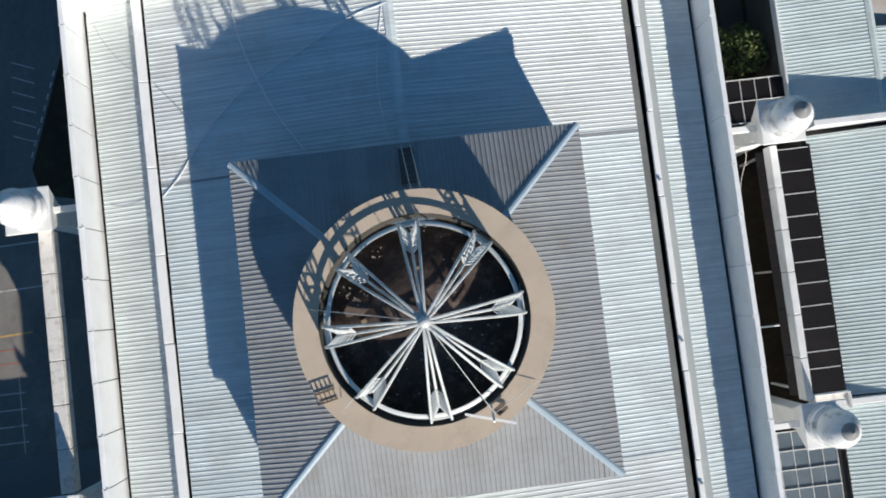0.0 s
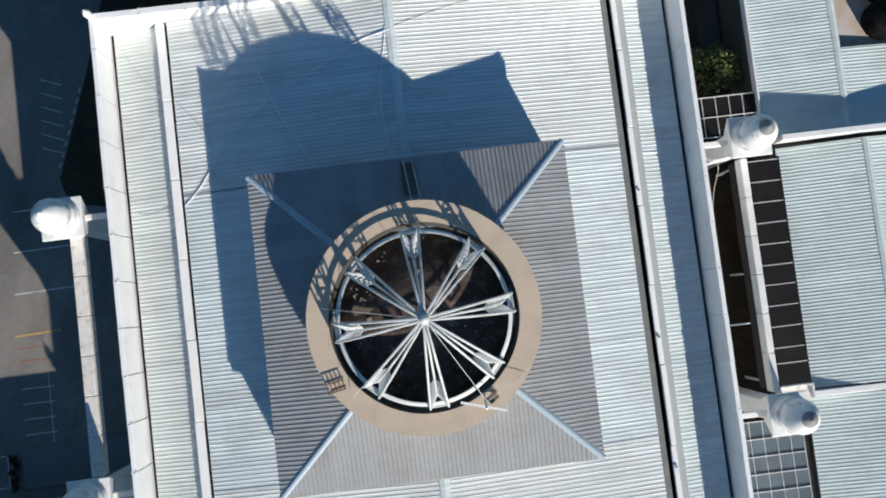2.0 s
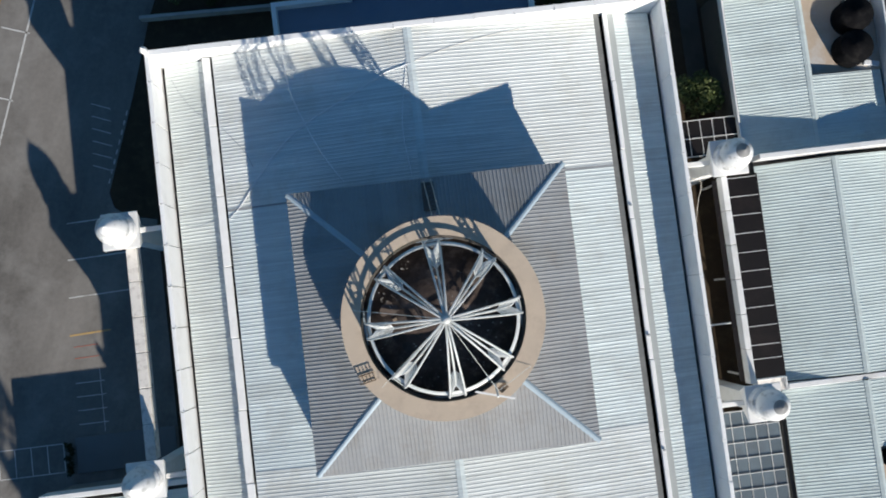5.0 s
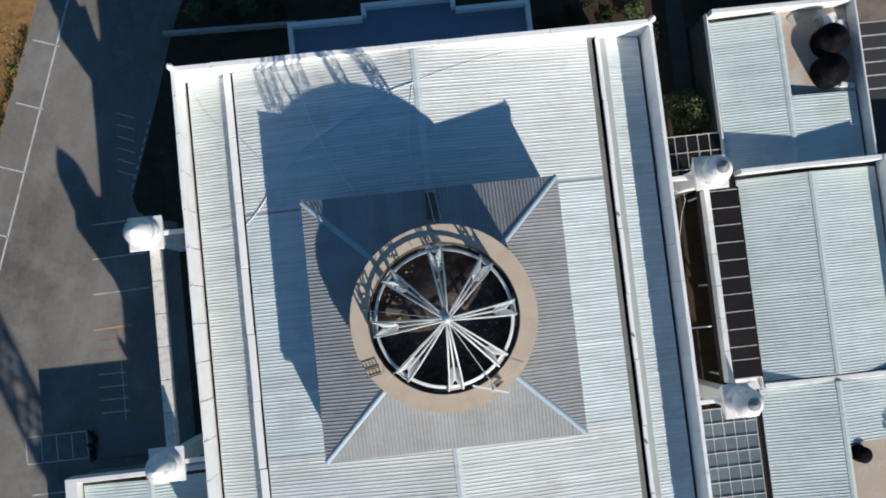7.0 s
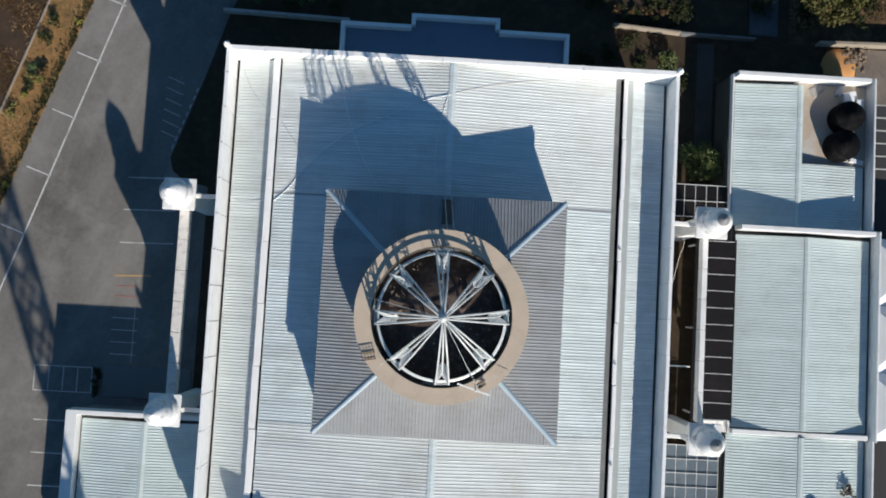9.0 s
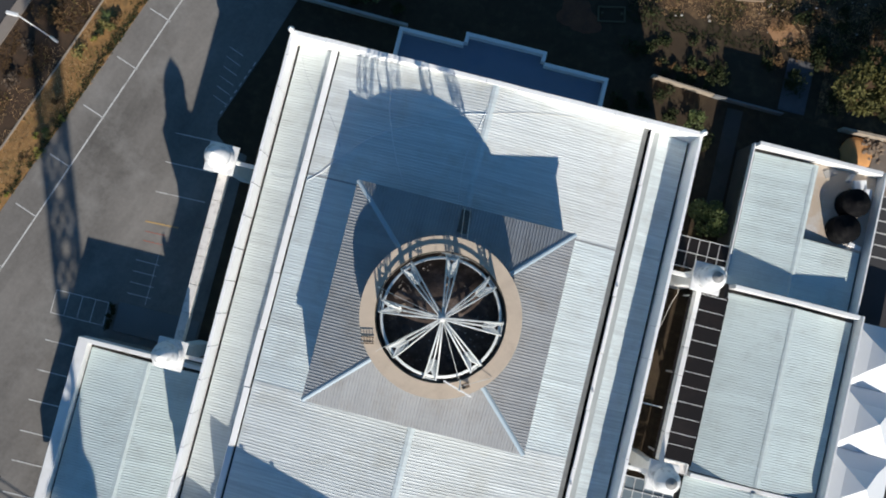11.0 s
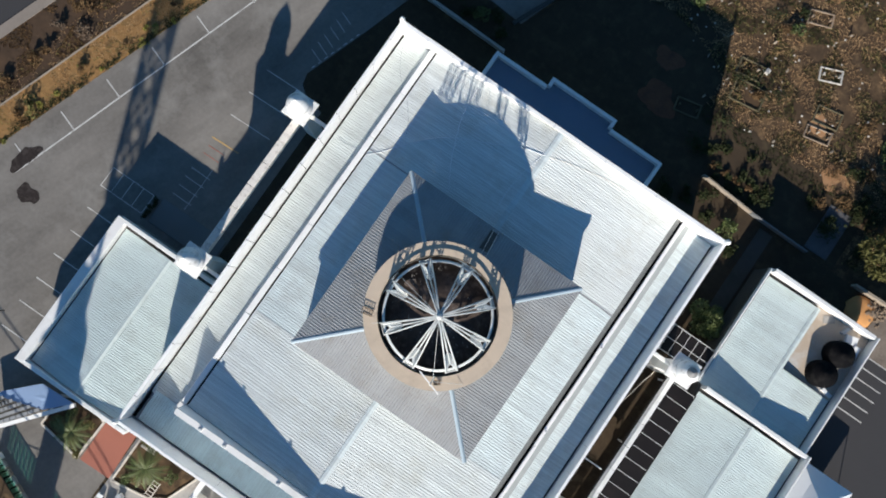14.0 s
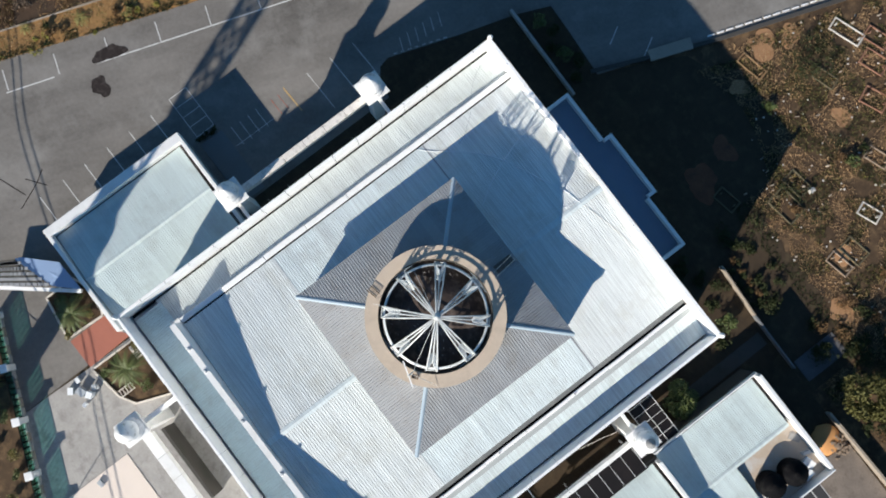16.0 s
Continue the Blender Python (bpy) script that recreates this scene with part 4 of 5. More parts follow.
for i in range(6):
    shrub(-15.2 + 1.25 * i, 23.6 + 0.6 * math.sin(2.1 * i), 0.75, 1.1, 330 + i, "leafdark" if i % 3 else "leaf", 420, "dark leafy bush in the strip behind the boundary wall", size=0.17)
shrub(16.4, 20.2, 1.0, 1.3, 45, n=500, label="small green shrub behind the mosque")
shrub(16.5, -4.0, 0.8, 1.0, 46, "brownleaf", 350, "sparse dry shrub in the narrow court")
shrub(3.6, 35.6, 0.7, 0.7, 47, n=260, label="small green shrub among graves", trunk=False)
shrub(12.0, 38.4, 0.75, 0.8, 48, n=300, label="small green shrub among graves", trunk=False)
shrub(2.6, 41.2, 3.2, 0.5, 49, "leafdark", 2200, "patch of low dark green scrub among graves", trunk=False, size=0.16)
shrub(24.6, 33.8, 1.6, 1.0, 50, "leaf", 800, "patch of dark scrub among graves", trunk=False)
rnd = random.Random(18)
for i in range(14):
    x, y = rnd.uniform(9.5, 19.8), rnd.uniform(18.0, 28.5)
    if abs(y - (23.4 - 0.08 * (x - 12.2))) < 0.9 or (x > 18.4 and y < 22.6):
        continue
    shrub(x, y, rnd.uniform(0.35, 0.7), rnd.uniform(0.25, 0.5), 120 + i, "leafdark", 160, "low dark scrub behind the mosque", False, size=0.17)
for i in range(22):
    x = rnd.uniform(20, 33)
    shrub(x, rnd.uniform(24.4, 31.5), rnd.uniform(0.5, 1.2), rnd.uniform(0.3, 0.8), 170 + i, rnd.choice(("leafdark", "brownleaf", "leafdark")), 240, "low dark scrub beside the burial ground", False, size=0.17)
for i in range(24):
    s = rnd.uniform(-0.3, 1.05)
    k = rnd.uniform(3.5, 6.8)
    shrub(-41.7 + 11.6 * s - 0.94 * k, -17.4 + 33.0 * s + 0.33 * k, rnd.uniform(0.5, 1.1), rnd.uniform(0.4, 0.9), 200 + i, rnd.choice(("brownleaf", "brownleaf", "bark")), 240, "dry scrub on the bank below the footpath", False, size=0.18)
for i in range(12):
    shrub(12.4 + 0.42 * i, 24.1 + 0.5 * math.sin(2.3 * i) - 0.05 * i, 0.45, 0.4, 380 + i, "leafdark" if i % 3 else "brownleaf", 130, "dull dry scrub along the boundary wall", False, size=0.15)
rnd = random.Random(62)
for i in range(12):
    x, y = rnd.uniform(9.4, 18.2), rnd.uniform(17.4, 22.2) if i % 2 else rnd.uniform(23.6, 27.8)
    shrub(x, y, rnd.uniform(0.7, 1.3), rnd.uniform(0.2, 0.4), 700 + i, "leafdark", 420, "low dark scrub behind the mosque", False, size=0.17)
rnd = random.Random(61)
for i in range(22):
    e = i % 2
    x, y = (rnd.uniform(-16.6, -15.2), rnd.uniform(-6, 14)) if e else (rnd.uniform(15.2, 16.6), rnd.uniform(-6, 6))
    shrub(x, y, rnd.uniform(0.25, 0.6), rnd.uniform(0.2, 0.5), 500 + i, rnd.choice(("brownleaf", "leafdark", "dryleaf")), 120, "dry weeds in the narrow court beside the mosque", False, "weeds", 0.14, "weeds")
bm = bmesh.new()
for i in range(160):
    x, y = (rnd.uniform(-17.0, -14.8), rnd.uniform(-7, 15)) if i % 2 else (rnd.uniform(14.8, 17.0), rnd.uniform(-7, 7))
    s = rnd.uniform(0.03, 0.12)
    add_box(bm, x - s, x + s, y - s * 0.6, y + s * 0.6, -0.02, s * 0.8)
tagged(mesh_object("debris", bm, "oldwall"), "broken pale debris strewn on the court soil", "debris", kind="stuff")
rnd = random.Random(28)
for i in range(26):
    x, y = rnd.uniform(8, 30), rnd.uniform(29.5, 50)
    shrub(x, y, rnd.uniform(0.5, 1.5), rnd.uniform(0.2, 0.45), 400 + i, rnd.choice(("leafdark", "brownleaf", "leafdark")), 260, "low dark scrub among dry graves", False, size=0.16)
M["lime"] = material("lime_weeds", (0.27, 0.25, 0.045), 0.7, 0.0, 0.4, 1.2, 7.0, 0.0)
rnd = random.Random(81)
for i in range(22):
    s = rnd.uniform(-0.3, 1.1)
    shrub(-42.3 + 12.0 * s + rnd.uniform(-1.0, 1.0), -17.0 + 34.5 * s, rnd.uniform(0.25, 0.6), rnd.uniform(0.15, 0.3), 600 + i, rnd.choice(("lime", "lime", "brownleaf")), 130, "bright yellow-green weeds on the dry verge", False, "weeds", 0.13, "weeds")
rnd = random.Random(8)
for i in range(26):
    s = rnd.uniform(-0.35, 1.05)
    x, y = -42.7 + 12.6 * s + rnd.uniform(-0.9, 0.9), -16.8 + 36.0 * s
    shrub(x, y, rnd.uniform(0.35, 0.75), rnd.uniform(0.4, 0.8), 60 + i, rnd.choice(("dryleaf", "brownleaf", "leafdark")), 170, "tuft of weeds on the dry verge", False, size=0.17)


def palm(x, y, h, r, seed, n=17, label="young palm with arching fronds", mat="leaf"):
    rnd = random.Random(seed)
    t = tagged(empty("palm", x, y, 0), label, "palm")
    part("trunk", tube((0, 0, -0.1), (0.04, 0, h), 0.14, 9, 0.09), "bark", t)
    for k in range(n):
        a = 6.2832 * k / n + rnd.uniform(-0.15, 0.15)
        lift = rnd.uniform(0.2, 0.8)
        spine = []
        for j in range(9):
            s = j / 8
            spine.append(Vector((math.cos(a) * r * s, math.sin(a) * r * s, h + r * (lift * s - 0.75 * s * s))))
        bm = bmesh.new()
        side = Vector((-math.sin(a), math.cos(a), 0))
        for j in range(8):
            for e in (-1, 1):
                for f_ in (0.0, 0.5):
                    p = spine[j].lerp(spine[j + 1], f_)
                    w = 0.34 * r * math.sin(math.pi * (0.12 + 0.85 * (j + f_) / 8)) * 0.55
                    d = (spine[j + 1] - spine[j])
                    tip = p + side * e * w + d * 1.1 - Vector((0, 0, 0.25 * w))
                    bm.faces.new([bm.verts.new(v) for v in (p, p + d * 0.4, tip)])
        part("frond", bm, mat, t)


palm(-19.2, -25.0, 1.1, 1.7, 3)
palm(-12.4, -24.0, 1.2, 1.8, 4)
palm(-40.4, -9.1, 0.25, 0.95, 5, 15, "spiky agave on the dry verge", "dryleaf")
palm(-42.6, -13.6, 0.25, 0.7, 6, 13, "spiky agave on the dry verge", "dryleaf")
palm(-31.6, 16.8, 0.25, 0.95, 7, 15, "spiky agave on the dry verge", "leaf")

# dry grass blades over the burial ground and the verge
rnd = random.Random(17)
for nm, mat, spots in (("dry_grass", "drygrass", 30000), ("weeds", "dryleaf", 7000), ("grave_weeds", "leafdark", 15000), ("bank_grass", "brownleaf", 9000)):
    if "drygrass" not in M:
        M["drygrass"] = material("dry_grass", (0.46, 0.31, 0.165), 0.9, 0.0, 0.5, 0.5, 5.0, 0.0)
    pts = []
    while len(pts) < spots:
        if nm == "bank_grass":
            s, k = rnd.uniform(-0.4, 1.25), rnd.uniform(2.9, 7.6)
            x, y = -41.7 + 11.6 * s - 0.94 * k, -17.4 + 33.0 * s + 0.33 * k
        elif nm == "grave_weeds" or rnd.random() < 0.72:
            x, y = rnd.uniform(-6, 30), rnd.uniform(23.5, 52)
            if y < 33.5 - 0.05 * (x - 2) ** 2 and x < 9 or y < (27.0 if nm == "grave_weeds" else 28.6 + noise.noise(Vector((x * 0.8, 0, 2)))) and x < 26:
                continue
            if y > 33 and x < (y - 35.4) * 0.34 - 3.4 or x < -6.4 + (y - 24) * 0.4 and y < 36:
                continue
        else:
            s = rnd.uniform(-0.4, 1.25)
            k = rnd.uniform(-0.15, 5.2) if rnd.random() < 0.4 else rnd.uniform(0.15, 3.0)
            x, y = -41.7 + 11.6 * s - 0.94 * k, -17.4 + 33.0 * s + 0.33 * k
        if noise.noise(Vector((x * 0.45, y * 0.45, 3 if mat == "drygrass" else 9))) > (-0.15 if mat == "drygrass" else 0.05):
            pts.append((x, y, rnd.uniform(0.01, 0.07)))
    ob = new(nm, leaves(pts, 0.27, 5, mat, 0.3, 0.07 if mat == "drygrass" else 0.09))
    tagged(ob, "scattered dry straw-coloured grass on bare earth" if mat == "drygrass" else "dark low weeds among the graves" if nm == "grave_weeds" else "scattered olive weeds on bare earth", "grass", kind="stuff")

pts = []
while len(pts) < 5200:
    s, k = rnd.uniform(-0.4, 1.25), abs(rnd.gauss(0, 0.42)) - 0.06
    x, y = -41.7 + 11.6 * s - 0.94 * k, -17.4 + 33.0 * s + 0.33 * k
    if noise.noise(Vector((x * 0.8, y * 0.8, 1.0))) > -0.25:
        pts.append((x, y, rnd.uniform(0.06, 0.16)))
tagged(new("edge_weeds", leaves(pts, 0.2, 9, "leafdark", 0.4, 0.14)), "fringe of dark weeds along the asphalt edge", "weeds", kind="stuff")

bm = bmesh.new()
for i in range(260):
    x, y = rnd.uniform(-2, 30), rnd.uniform(27, 52)
    if y < 28 + max(0, 9 - x) * 0.9:
        continue
    s = rnd.uniform(0.03, 0.09)
    add_box(bm, x - s, x + s, y - s * 0.7, y + s * 0.7, -0.03, s)
tagged(mesh_object("litter", bm, "gwhite"), "pale stones and litter strewn among the graves", "litter", kind="stuff")

# ---- planting beds and forecourt ----
def bed(poly, label):
    b = tagged(empty("planting_bed"), label, "planting bed")
    part("soil", add_prism(bmesh.new(), poly, -0.1, 0.08), "earth", b)
    for a, c in zip(poly, poly[1:] + poly[:1]):
        bm = bmesh.new()
        add_sweep(bm, (*a, 0), (*c, 0), [(-0.08, -0.1), (0.08, -0.1), (0.08, 0.24), (-0.08, 0.24)])
        part("kerb_stone", bm, "cream", b)


bed([(-21.8, -26.2), (-17.8, -26.8), (-17.6, -23.2), (-19.5, -22.4), (-21.9, -23.4)], "planting bed with a young palm and weeds")
bed([(-14.3, -26.7), (-11.0, -26.2), (-9.6, -25.4), (-8.5, -22.6), (-8.4, -20.4), (-14.3, -20.4)], "planting bed with a young palm beside the mosque")
for x, y, r, s, mm in ((-20.8, -25.3, 0.7, 81, "leaf"), (-18.4, -24.0, 0.6, 82, "dryleaf"), (-20.6, -23.8, 0.8, 83, "leaf"), (-18.0, -26.5, 0.5, 84, "dryleaf"), (-13.3, -25.8, 0.6, 85, "leaf"), (-10.3, -23.6, 0.6, 86, "leaf"), (-13.6, -22.2, 0.7, 87, "dryleaf"), (-10.0, -21.6, 0.7, 88, "dryleaf")):
    shrub(x, y, r, 0.8, s, mm, 260, "leafy plant in the planting bed", False, "plant", 0.16, "plant")
red = tagged(mesh_object("paving", add_prism(bmesh.new(), [(-17.5, -26.8), (-14.6, -26.75), (-14.8, -21.75), (-17.5, -21.75)], -0.1, 0.05), "red"), "red paved strip between planting beds", "paving", kind="structure")
gr = tagged(empty("bench"), "white slatted bench lying in the planting bed", "bench")
for i in range(6):
    part("slat", box(-13.9 + 0.22 * i, -13.76 + 0.22 * i, -23.0, -22.3, 0.35, 0.4), "cream", gr)
for y in (-23.0, -22.35):
    part("rail", box(-13.95, -12.6, y, y + 0.06, 0.05, 0.35), "cream", gr)
tr = tagged(empty("trellis"), "pale wooden trellis frame in the planting bed", "trellis")
for x in (-11.4, -10.8):
    part("rail", box(x, x + 0.07, -26.0, -24.6, 0.3, 0.37), "cream", tr)
for i in range(5):
    part("rung", box(-11.33, -10.8, -25.9 + 0.3 * i, -25.84 + 0.3 * i, 0.3, 0.36), "cream", tr)
rnd = random.Random(77)
for i, (x, y, a, b, c) in enumerate(((-13.3, -28.5, 0.5, 0.4, 0.5), (-12.6, -28.0, 0.35, 0.35, 0.8), (-13.9, -29.2, 0.3, 0.4, 0.4), (-12.9, -27.3, 0.25, 0.3, 0.6), (-14.3, -28.2, 0.22, 0.3, 0.3), (-12.2, -28.9, 0.22, 0.2, 0.4))):
    u = tagged(empty("crate", x, y, 0.02, 20 + 17 * i), "pale box stacked on the concrete forecourt", "box", "boxes on the forecourt")
    part("body", box(-0.75 * a, 0.75 * a, -0.75 * b, 0.75 * b, 0, c, 0.02), "tent" if i % 2 else "membrane", u)
    part("lid", box(-0.75 * a - 0.02, 0.75 * a + 0.02, -0.75 * b - 0.02, 0.75 * b + 0.02, c, c + 0.05, 0.01), "tent" if i % 3 else "membrane", u)
tagged(mesh_object("stage", box(-6.6, 4.0, -36.0, -28.6, 0.0, 0.08, 0.02), "pad"), "cream tiled platform on the forecourt", "platform")
st = tagged(empty("box_seat", -5.9, -31.8, 0.08, 10), "small grey box on the cream platform", "box")
part("body", box(-0.3, 0.3, -0.2, 0.2, 0, 0.25, 0.02), "membrane", st)
flat("court_floor", rect(-7.5, 20, -23.4, -19.5), 0.03, "yard", "concrete floor between mosque and forecourt beam", "floor")

# boundary fence with green translucent panels
gt = bpy.data.materials.new("green_translucent_panel")
gt.use_nodes = True
nt = gt.node_tree
clear, mixer = nt.nodes.new("ShaderNodeBsdfTransparent"), nt.nodes.new("ShaderNodeMixShader")
clear.inputs["Color"].default_value = (0.42, 0.76, 0.70, 1)
nt.nodes["Principled BSDF"].inputs["Base Color"].default_value = (0.10, 0.20, 0.18, 1)
nt.nodes["Principled BSDF"].inputs["Roughness"].default_value = 0.3
mixer.inputs["Fac"].default_value = 0.16
nt.links.new(clear.outputs[0], mixer.inputs[1])
nt.links.new(nt.nodes["Principled BSDF"].outputs[0], mixer.inputs[2])
nt.links.new(mixer.outputs[0], nt.nodes["Material Output"].inputs["Surface"])
M["glassgreen"] = gt
fence = tagged(empty("fence"), "boundary fence of green translucent panels between white pillars", "fence")
F0, FD = Vector((-18.7, -32.1, 0)), Vector((4.35, -1.77, 0))
fd = FD.normalized()
fn = Vector((-fd.y, fd.x, 0))


def fence_box(u0, u1, v0, v1, z0, z1, bevel=0.0):
    """A box along the fence: u runs with it, v across."""
    bm = box(u0, u1, v0, v1, z0, z1, bevel)
    m = Matrix(((fd.x, fn.x, 0, F0.x), (fd.y, fn.y, 0, F0.y), (0, 0, 1, 0), (0, 0, 0, 1)))
    bmesh.ops.transform(bm, matrix=m, verts=bm.verts[:])
    return bm


BAY = FD.length
for k in range(-1, 4):
    u = k * BAY
    part("pillar", fence_box(u - 0.27, u + 0.27, -0.27, 0.27, 0, 1.7, 0.02), "white", fence)
    part("pillar_cap", fence_box(u - 0.36, u + 0.36, -0.36, 0.36, 1.7, 1.8, 0.03), "white", fence)
    for q in range(5):
        a, b = u + 0.29 + q * (BAY - 0.58) / 5, u + 0.29 + (q + 1) * (BAY - 0.58) / 5
        part("wall_block", fence_box(a + 0.02, b - 0.06, -0.16, 0.16, 0, 0.45, 0.02), "oldwall" if q % 2 else "yard", fence)
    for q in range(8):
        a, b = u + 0.29 + q * (BAY - 0.58) / 8, u + 0.29 + (q + 1) * (BAY - 0.58) / 8
        part("panel", fence_box(a + 0.02, b - 0.02, -0.008, 0.008, 0.47, 1.5), "glassgreen", fence)
        part("bar", fence_box(b - 0.055, b + 0.055, -0.05, 0.05, 0.47, 1.52), "black", fence)
    part("top_rail", fence_box(u + 0.27, u + BAY - 0.27, -0.03, 0.03, 1.52, 1.57), "black", fence)
gate = tagged(empty("gate"), "dark open steel gate frame with a lattice post", "gate")
for x, y in ((-17.85, -32.75), (-18.2, -32.6), (-20.9, -33.4)):
    part("upright", tube((x, y, 0), (x, y, 2.5), 0.05, 6), "black", gate)
for i in range(9):
    part("rung", tube((-17.85, -32.75, 0.25 + 0.27 * i), (-18.2, -32.6, 0.25 + 0.27 * i), 0.035, 5), "black", gate)
part("top_rail", tube((-17.85, -32.7, 2.5), (-20.9, -33.4, 2.5), 0.035, 6), "black", gate)
flat("grass_strip", [(-31.0, -27.4), (-3.0, -38.7), (-6.0, -46.0), (-34.0, -36.0)], 0.03, "earth", "strip of dry grass and weeds beyond the fence", "grass")
for i in range(10):
    shrub(-20.0 + 1.5 * i, -32.9 - 0.62 * i - 2.0 * rnd.random(), rnd.uniform(0.4, 0.8), 0.7, 300 + i, rnd.choice(("leaf", "dryleaf")), 200, "weeds beyond the boundary fence", False, size=0.17)

# porch roof by the west wing
porch = tagged(empty("porch"), "small hipped porch roof of grey tiles with a white fascia", "porch")
R0, R1 = Vector((-26.53, -27.17, 1.7)), Vector((-25.75, -25.86, 1.7))
P0, P1, P2 = Vector((-24.92, -28.56, 1.3)), Vector((-22.06, -24.81, 1.3)), Vector((-20.27, -22.98, 1.25))
Q0, Q1 = Vector((-25.65, -25.42, 1.5)), Vector((-23.38, -23.13, 1.2))
Z = Vector((0, 0, 0.08))


def slab(pts):
    bm = bmesh.new()
    bm.faces.new([bm.verts.new(p) for p in pts])
    r = bmesh.ops.extrude_face_region(bm, geom=bm.faces[:])
    bmesh.ops.translate(bm, verts=[v for v in r["geom"] if isinstance(v, bmesh.types.BMVert)], vec=Z)
    bmesh.ops.recalc_face_normals(bm, faces=bm.faces[:])
    return bm


part("tiled_slope", slab([P0, P1, R1, R0]), "drain", porch, "grey tiled roof slope")
# The plain slope's blue is sky-lit shade put into its colour.
part("plain_slope", slab([R1, P1, P2, Q1, Q0]), "shade_blue", porch, "plain roof slope coloured blue for its shade")
bm = bmesh.new()
add_sweep(bm, P0 - Vector((0, 0, 0.02)), P2, [(-0.03, -0.25), (0.3, -0.25), (0.3, 0.1), (-0.03, 0.14)])
part("fascia", bm, "white", porch)
for i in range(5):
    for j in range(9):
        u, w = (j + 0.5) / 9, (i + 0.3) / 5
        p = P0.lerp(P1, u).lerp(R0.lerp(R1, u), w) + Vector((0, 0, 0.1))
        q = (P1 - P0).to_track_quat("X", "Z").to_matrix()
        bm = box(-0.22, 0.22, -0.13, 0.13, -0.02, 0.03)
        bmesh.ops.transform(bm, matrix=Matrix.Translation(p) @ q.to_4x4(), verts=bm.verts[:])
        part("tile", bm, "sheet_grey", porch)
for p in (P0 + (P1 - P0) * 0.15, P2 - Vector((0.5, 0.6, 0))):
    part("post", box(p.x - 0.08, p.x + 0.08, p.y - 0.08, p.y + 0.08, 0, 1.2), "white", porch)


# street lamp on the bank
lampost = tagged(empty("street_lamp", -35.1, 13.86, 0.02), "white street lamp with a thick base on the bank", "street lamp")
part("base", tube((0, 0, 0), (0, 0, 1.1), 0.13, 10, 0.11), "white", lampost)
part("pole", tube((0, 0, 1.1), (-0.25, 0.0, 6.0), 0.06, 8, 0.05), "white", lampost)
part("lantern", box(-1.1, -0.2, -0.14, 0.14, 5.98, 6.14, 0.04), "white", lampost)


# ---- marquees beside the side halls ----
def marquee(x, y, w, rz, eave=2.5, top=4.3):
    t = tagged(empty("marquee", x, y, 0, rz), "white canvas pyramid marquee beside the side hall", "marquee", "white marquees")
    bm = bmesh.new()
    h = w / 2
    c = [bm.verts.new((a * h, b * h, eave)) for a, b in ((-1, -1), (1, -1), (1, 1), (-1, 1))]
    mid = [bm.verts.new((a * h * 0.5, b * h * 0.5, eave + (top - eave) * 0.38)) for a, b in ((-1, -1), (1, -1), (1, 1), (-1, 1))]
    ap = bm.verts.new((0, 0, top))
    for i in range(4):
        j = (i + 1) % 4
        bm.faces.new((c[i], c[j], mid[j], mid[i])), bm.faces.new((mid[i], mid[j], ap))
    part("canopy", bm, "tent", t)
    for i, (a, b) in enumerate(((-1, -1), (1, -1), (1, 1), (-1, 1))):
        part("pole", tube((a * h, b * h, 0), (a * h, b * h, eave), 0.04, 7), "steel", t)
        q = ((-1, -1), (1, -1), (1, 1), (-1, 1))[(i + 1) % 4]
        part("valance", box(min(a, q[0]) * h - 0.01, max(a, q[0]) * h + 0.01, min(b, q[1]) * h - 0.01, max(b, q[1]) * h + 0.01, eave - 0.28, eave), "tent", t)


for y in (4.9, 0.0, -4.9):
    marquee(34.0, y, 4.85, 0)


# ---- canopies between the mosque and the side halls ----
def grid_canopy(x0, x1, y0, y1, z, nx, ny, label, mat="panel"):
    c = tagged(empty("pergola"), label, "canopy")
    for i in range(nx + 1):
        x = x0 + (x1 - x0) * i / nx
        part("bar", box(x - 0.014, x + 0.014, y0, y1, z, z + 0.06), "white", c)
    for j in range(ny + 1):
        y = y0 + (y1 - y0) * j / ny
        part("crossbar", box(x0, x1, y - 0.02, y + 0.02, z + 0.07, z + 0.12), "white", c)
    for i in range(nx):
        for j in range(ny):
            xa, ya = x0 + (x1 - x0) * i / nx, y0 + (y1 - y0) * j / ny
            part("panel", box(xa + 0.04, xa + (x1 - x0) / nx - 0.04, ya + 0.05, ya + (y1 - y0) / ny - 0.05, z + 0.01, z + 0.03), mat, c)
    for x, y in ((x0, y0), (x1, y0), (x0, y1), (x1, y1)):
        part("post", box(x - 0.05, x + 0.05, y - 0.05, y + 0.05, 0, z), "white", c)


M["panel_grey"] = material("grey_polycarbonate", (0.13, 0.165, 0.19), 0.35, 0.0, 0.25, 0.7, 8.0, 0.02, (0.10, 0.10, 0.105), 0.5, 0.6, 0.15)
grid_canopy(16.6, 20.6, 8.1, 10.45, 3.0, 5, 2, "pergola with dark glazed panels beside a turret")
grid_canopy(16.7, 20.5, -24.0, -8.3, 3.0, 5, 16, "long pergola with blue-grey glazed panels in a white grid", "panel_grey")
lc = tagged(empty("canopy"), "lean-to canopy of dark sheets between white battens", "canopy")
rows = (-6.35, -5.12, -4.25, -3.07, -1.9, -0.72, 0.39, 1.58, 2.78, 3.96, 5.13, 6.32)
for y0, y1 in zip(rows, rows[1:]):
    part("panel", box(18.05, 20.86, y0 + 0.02, y1 - 0.02, 4.0, 4.03), "panel", lc)
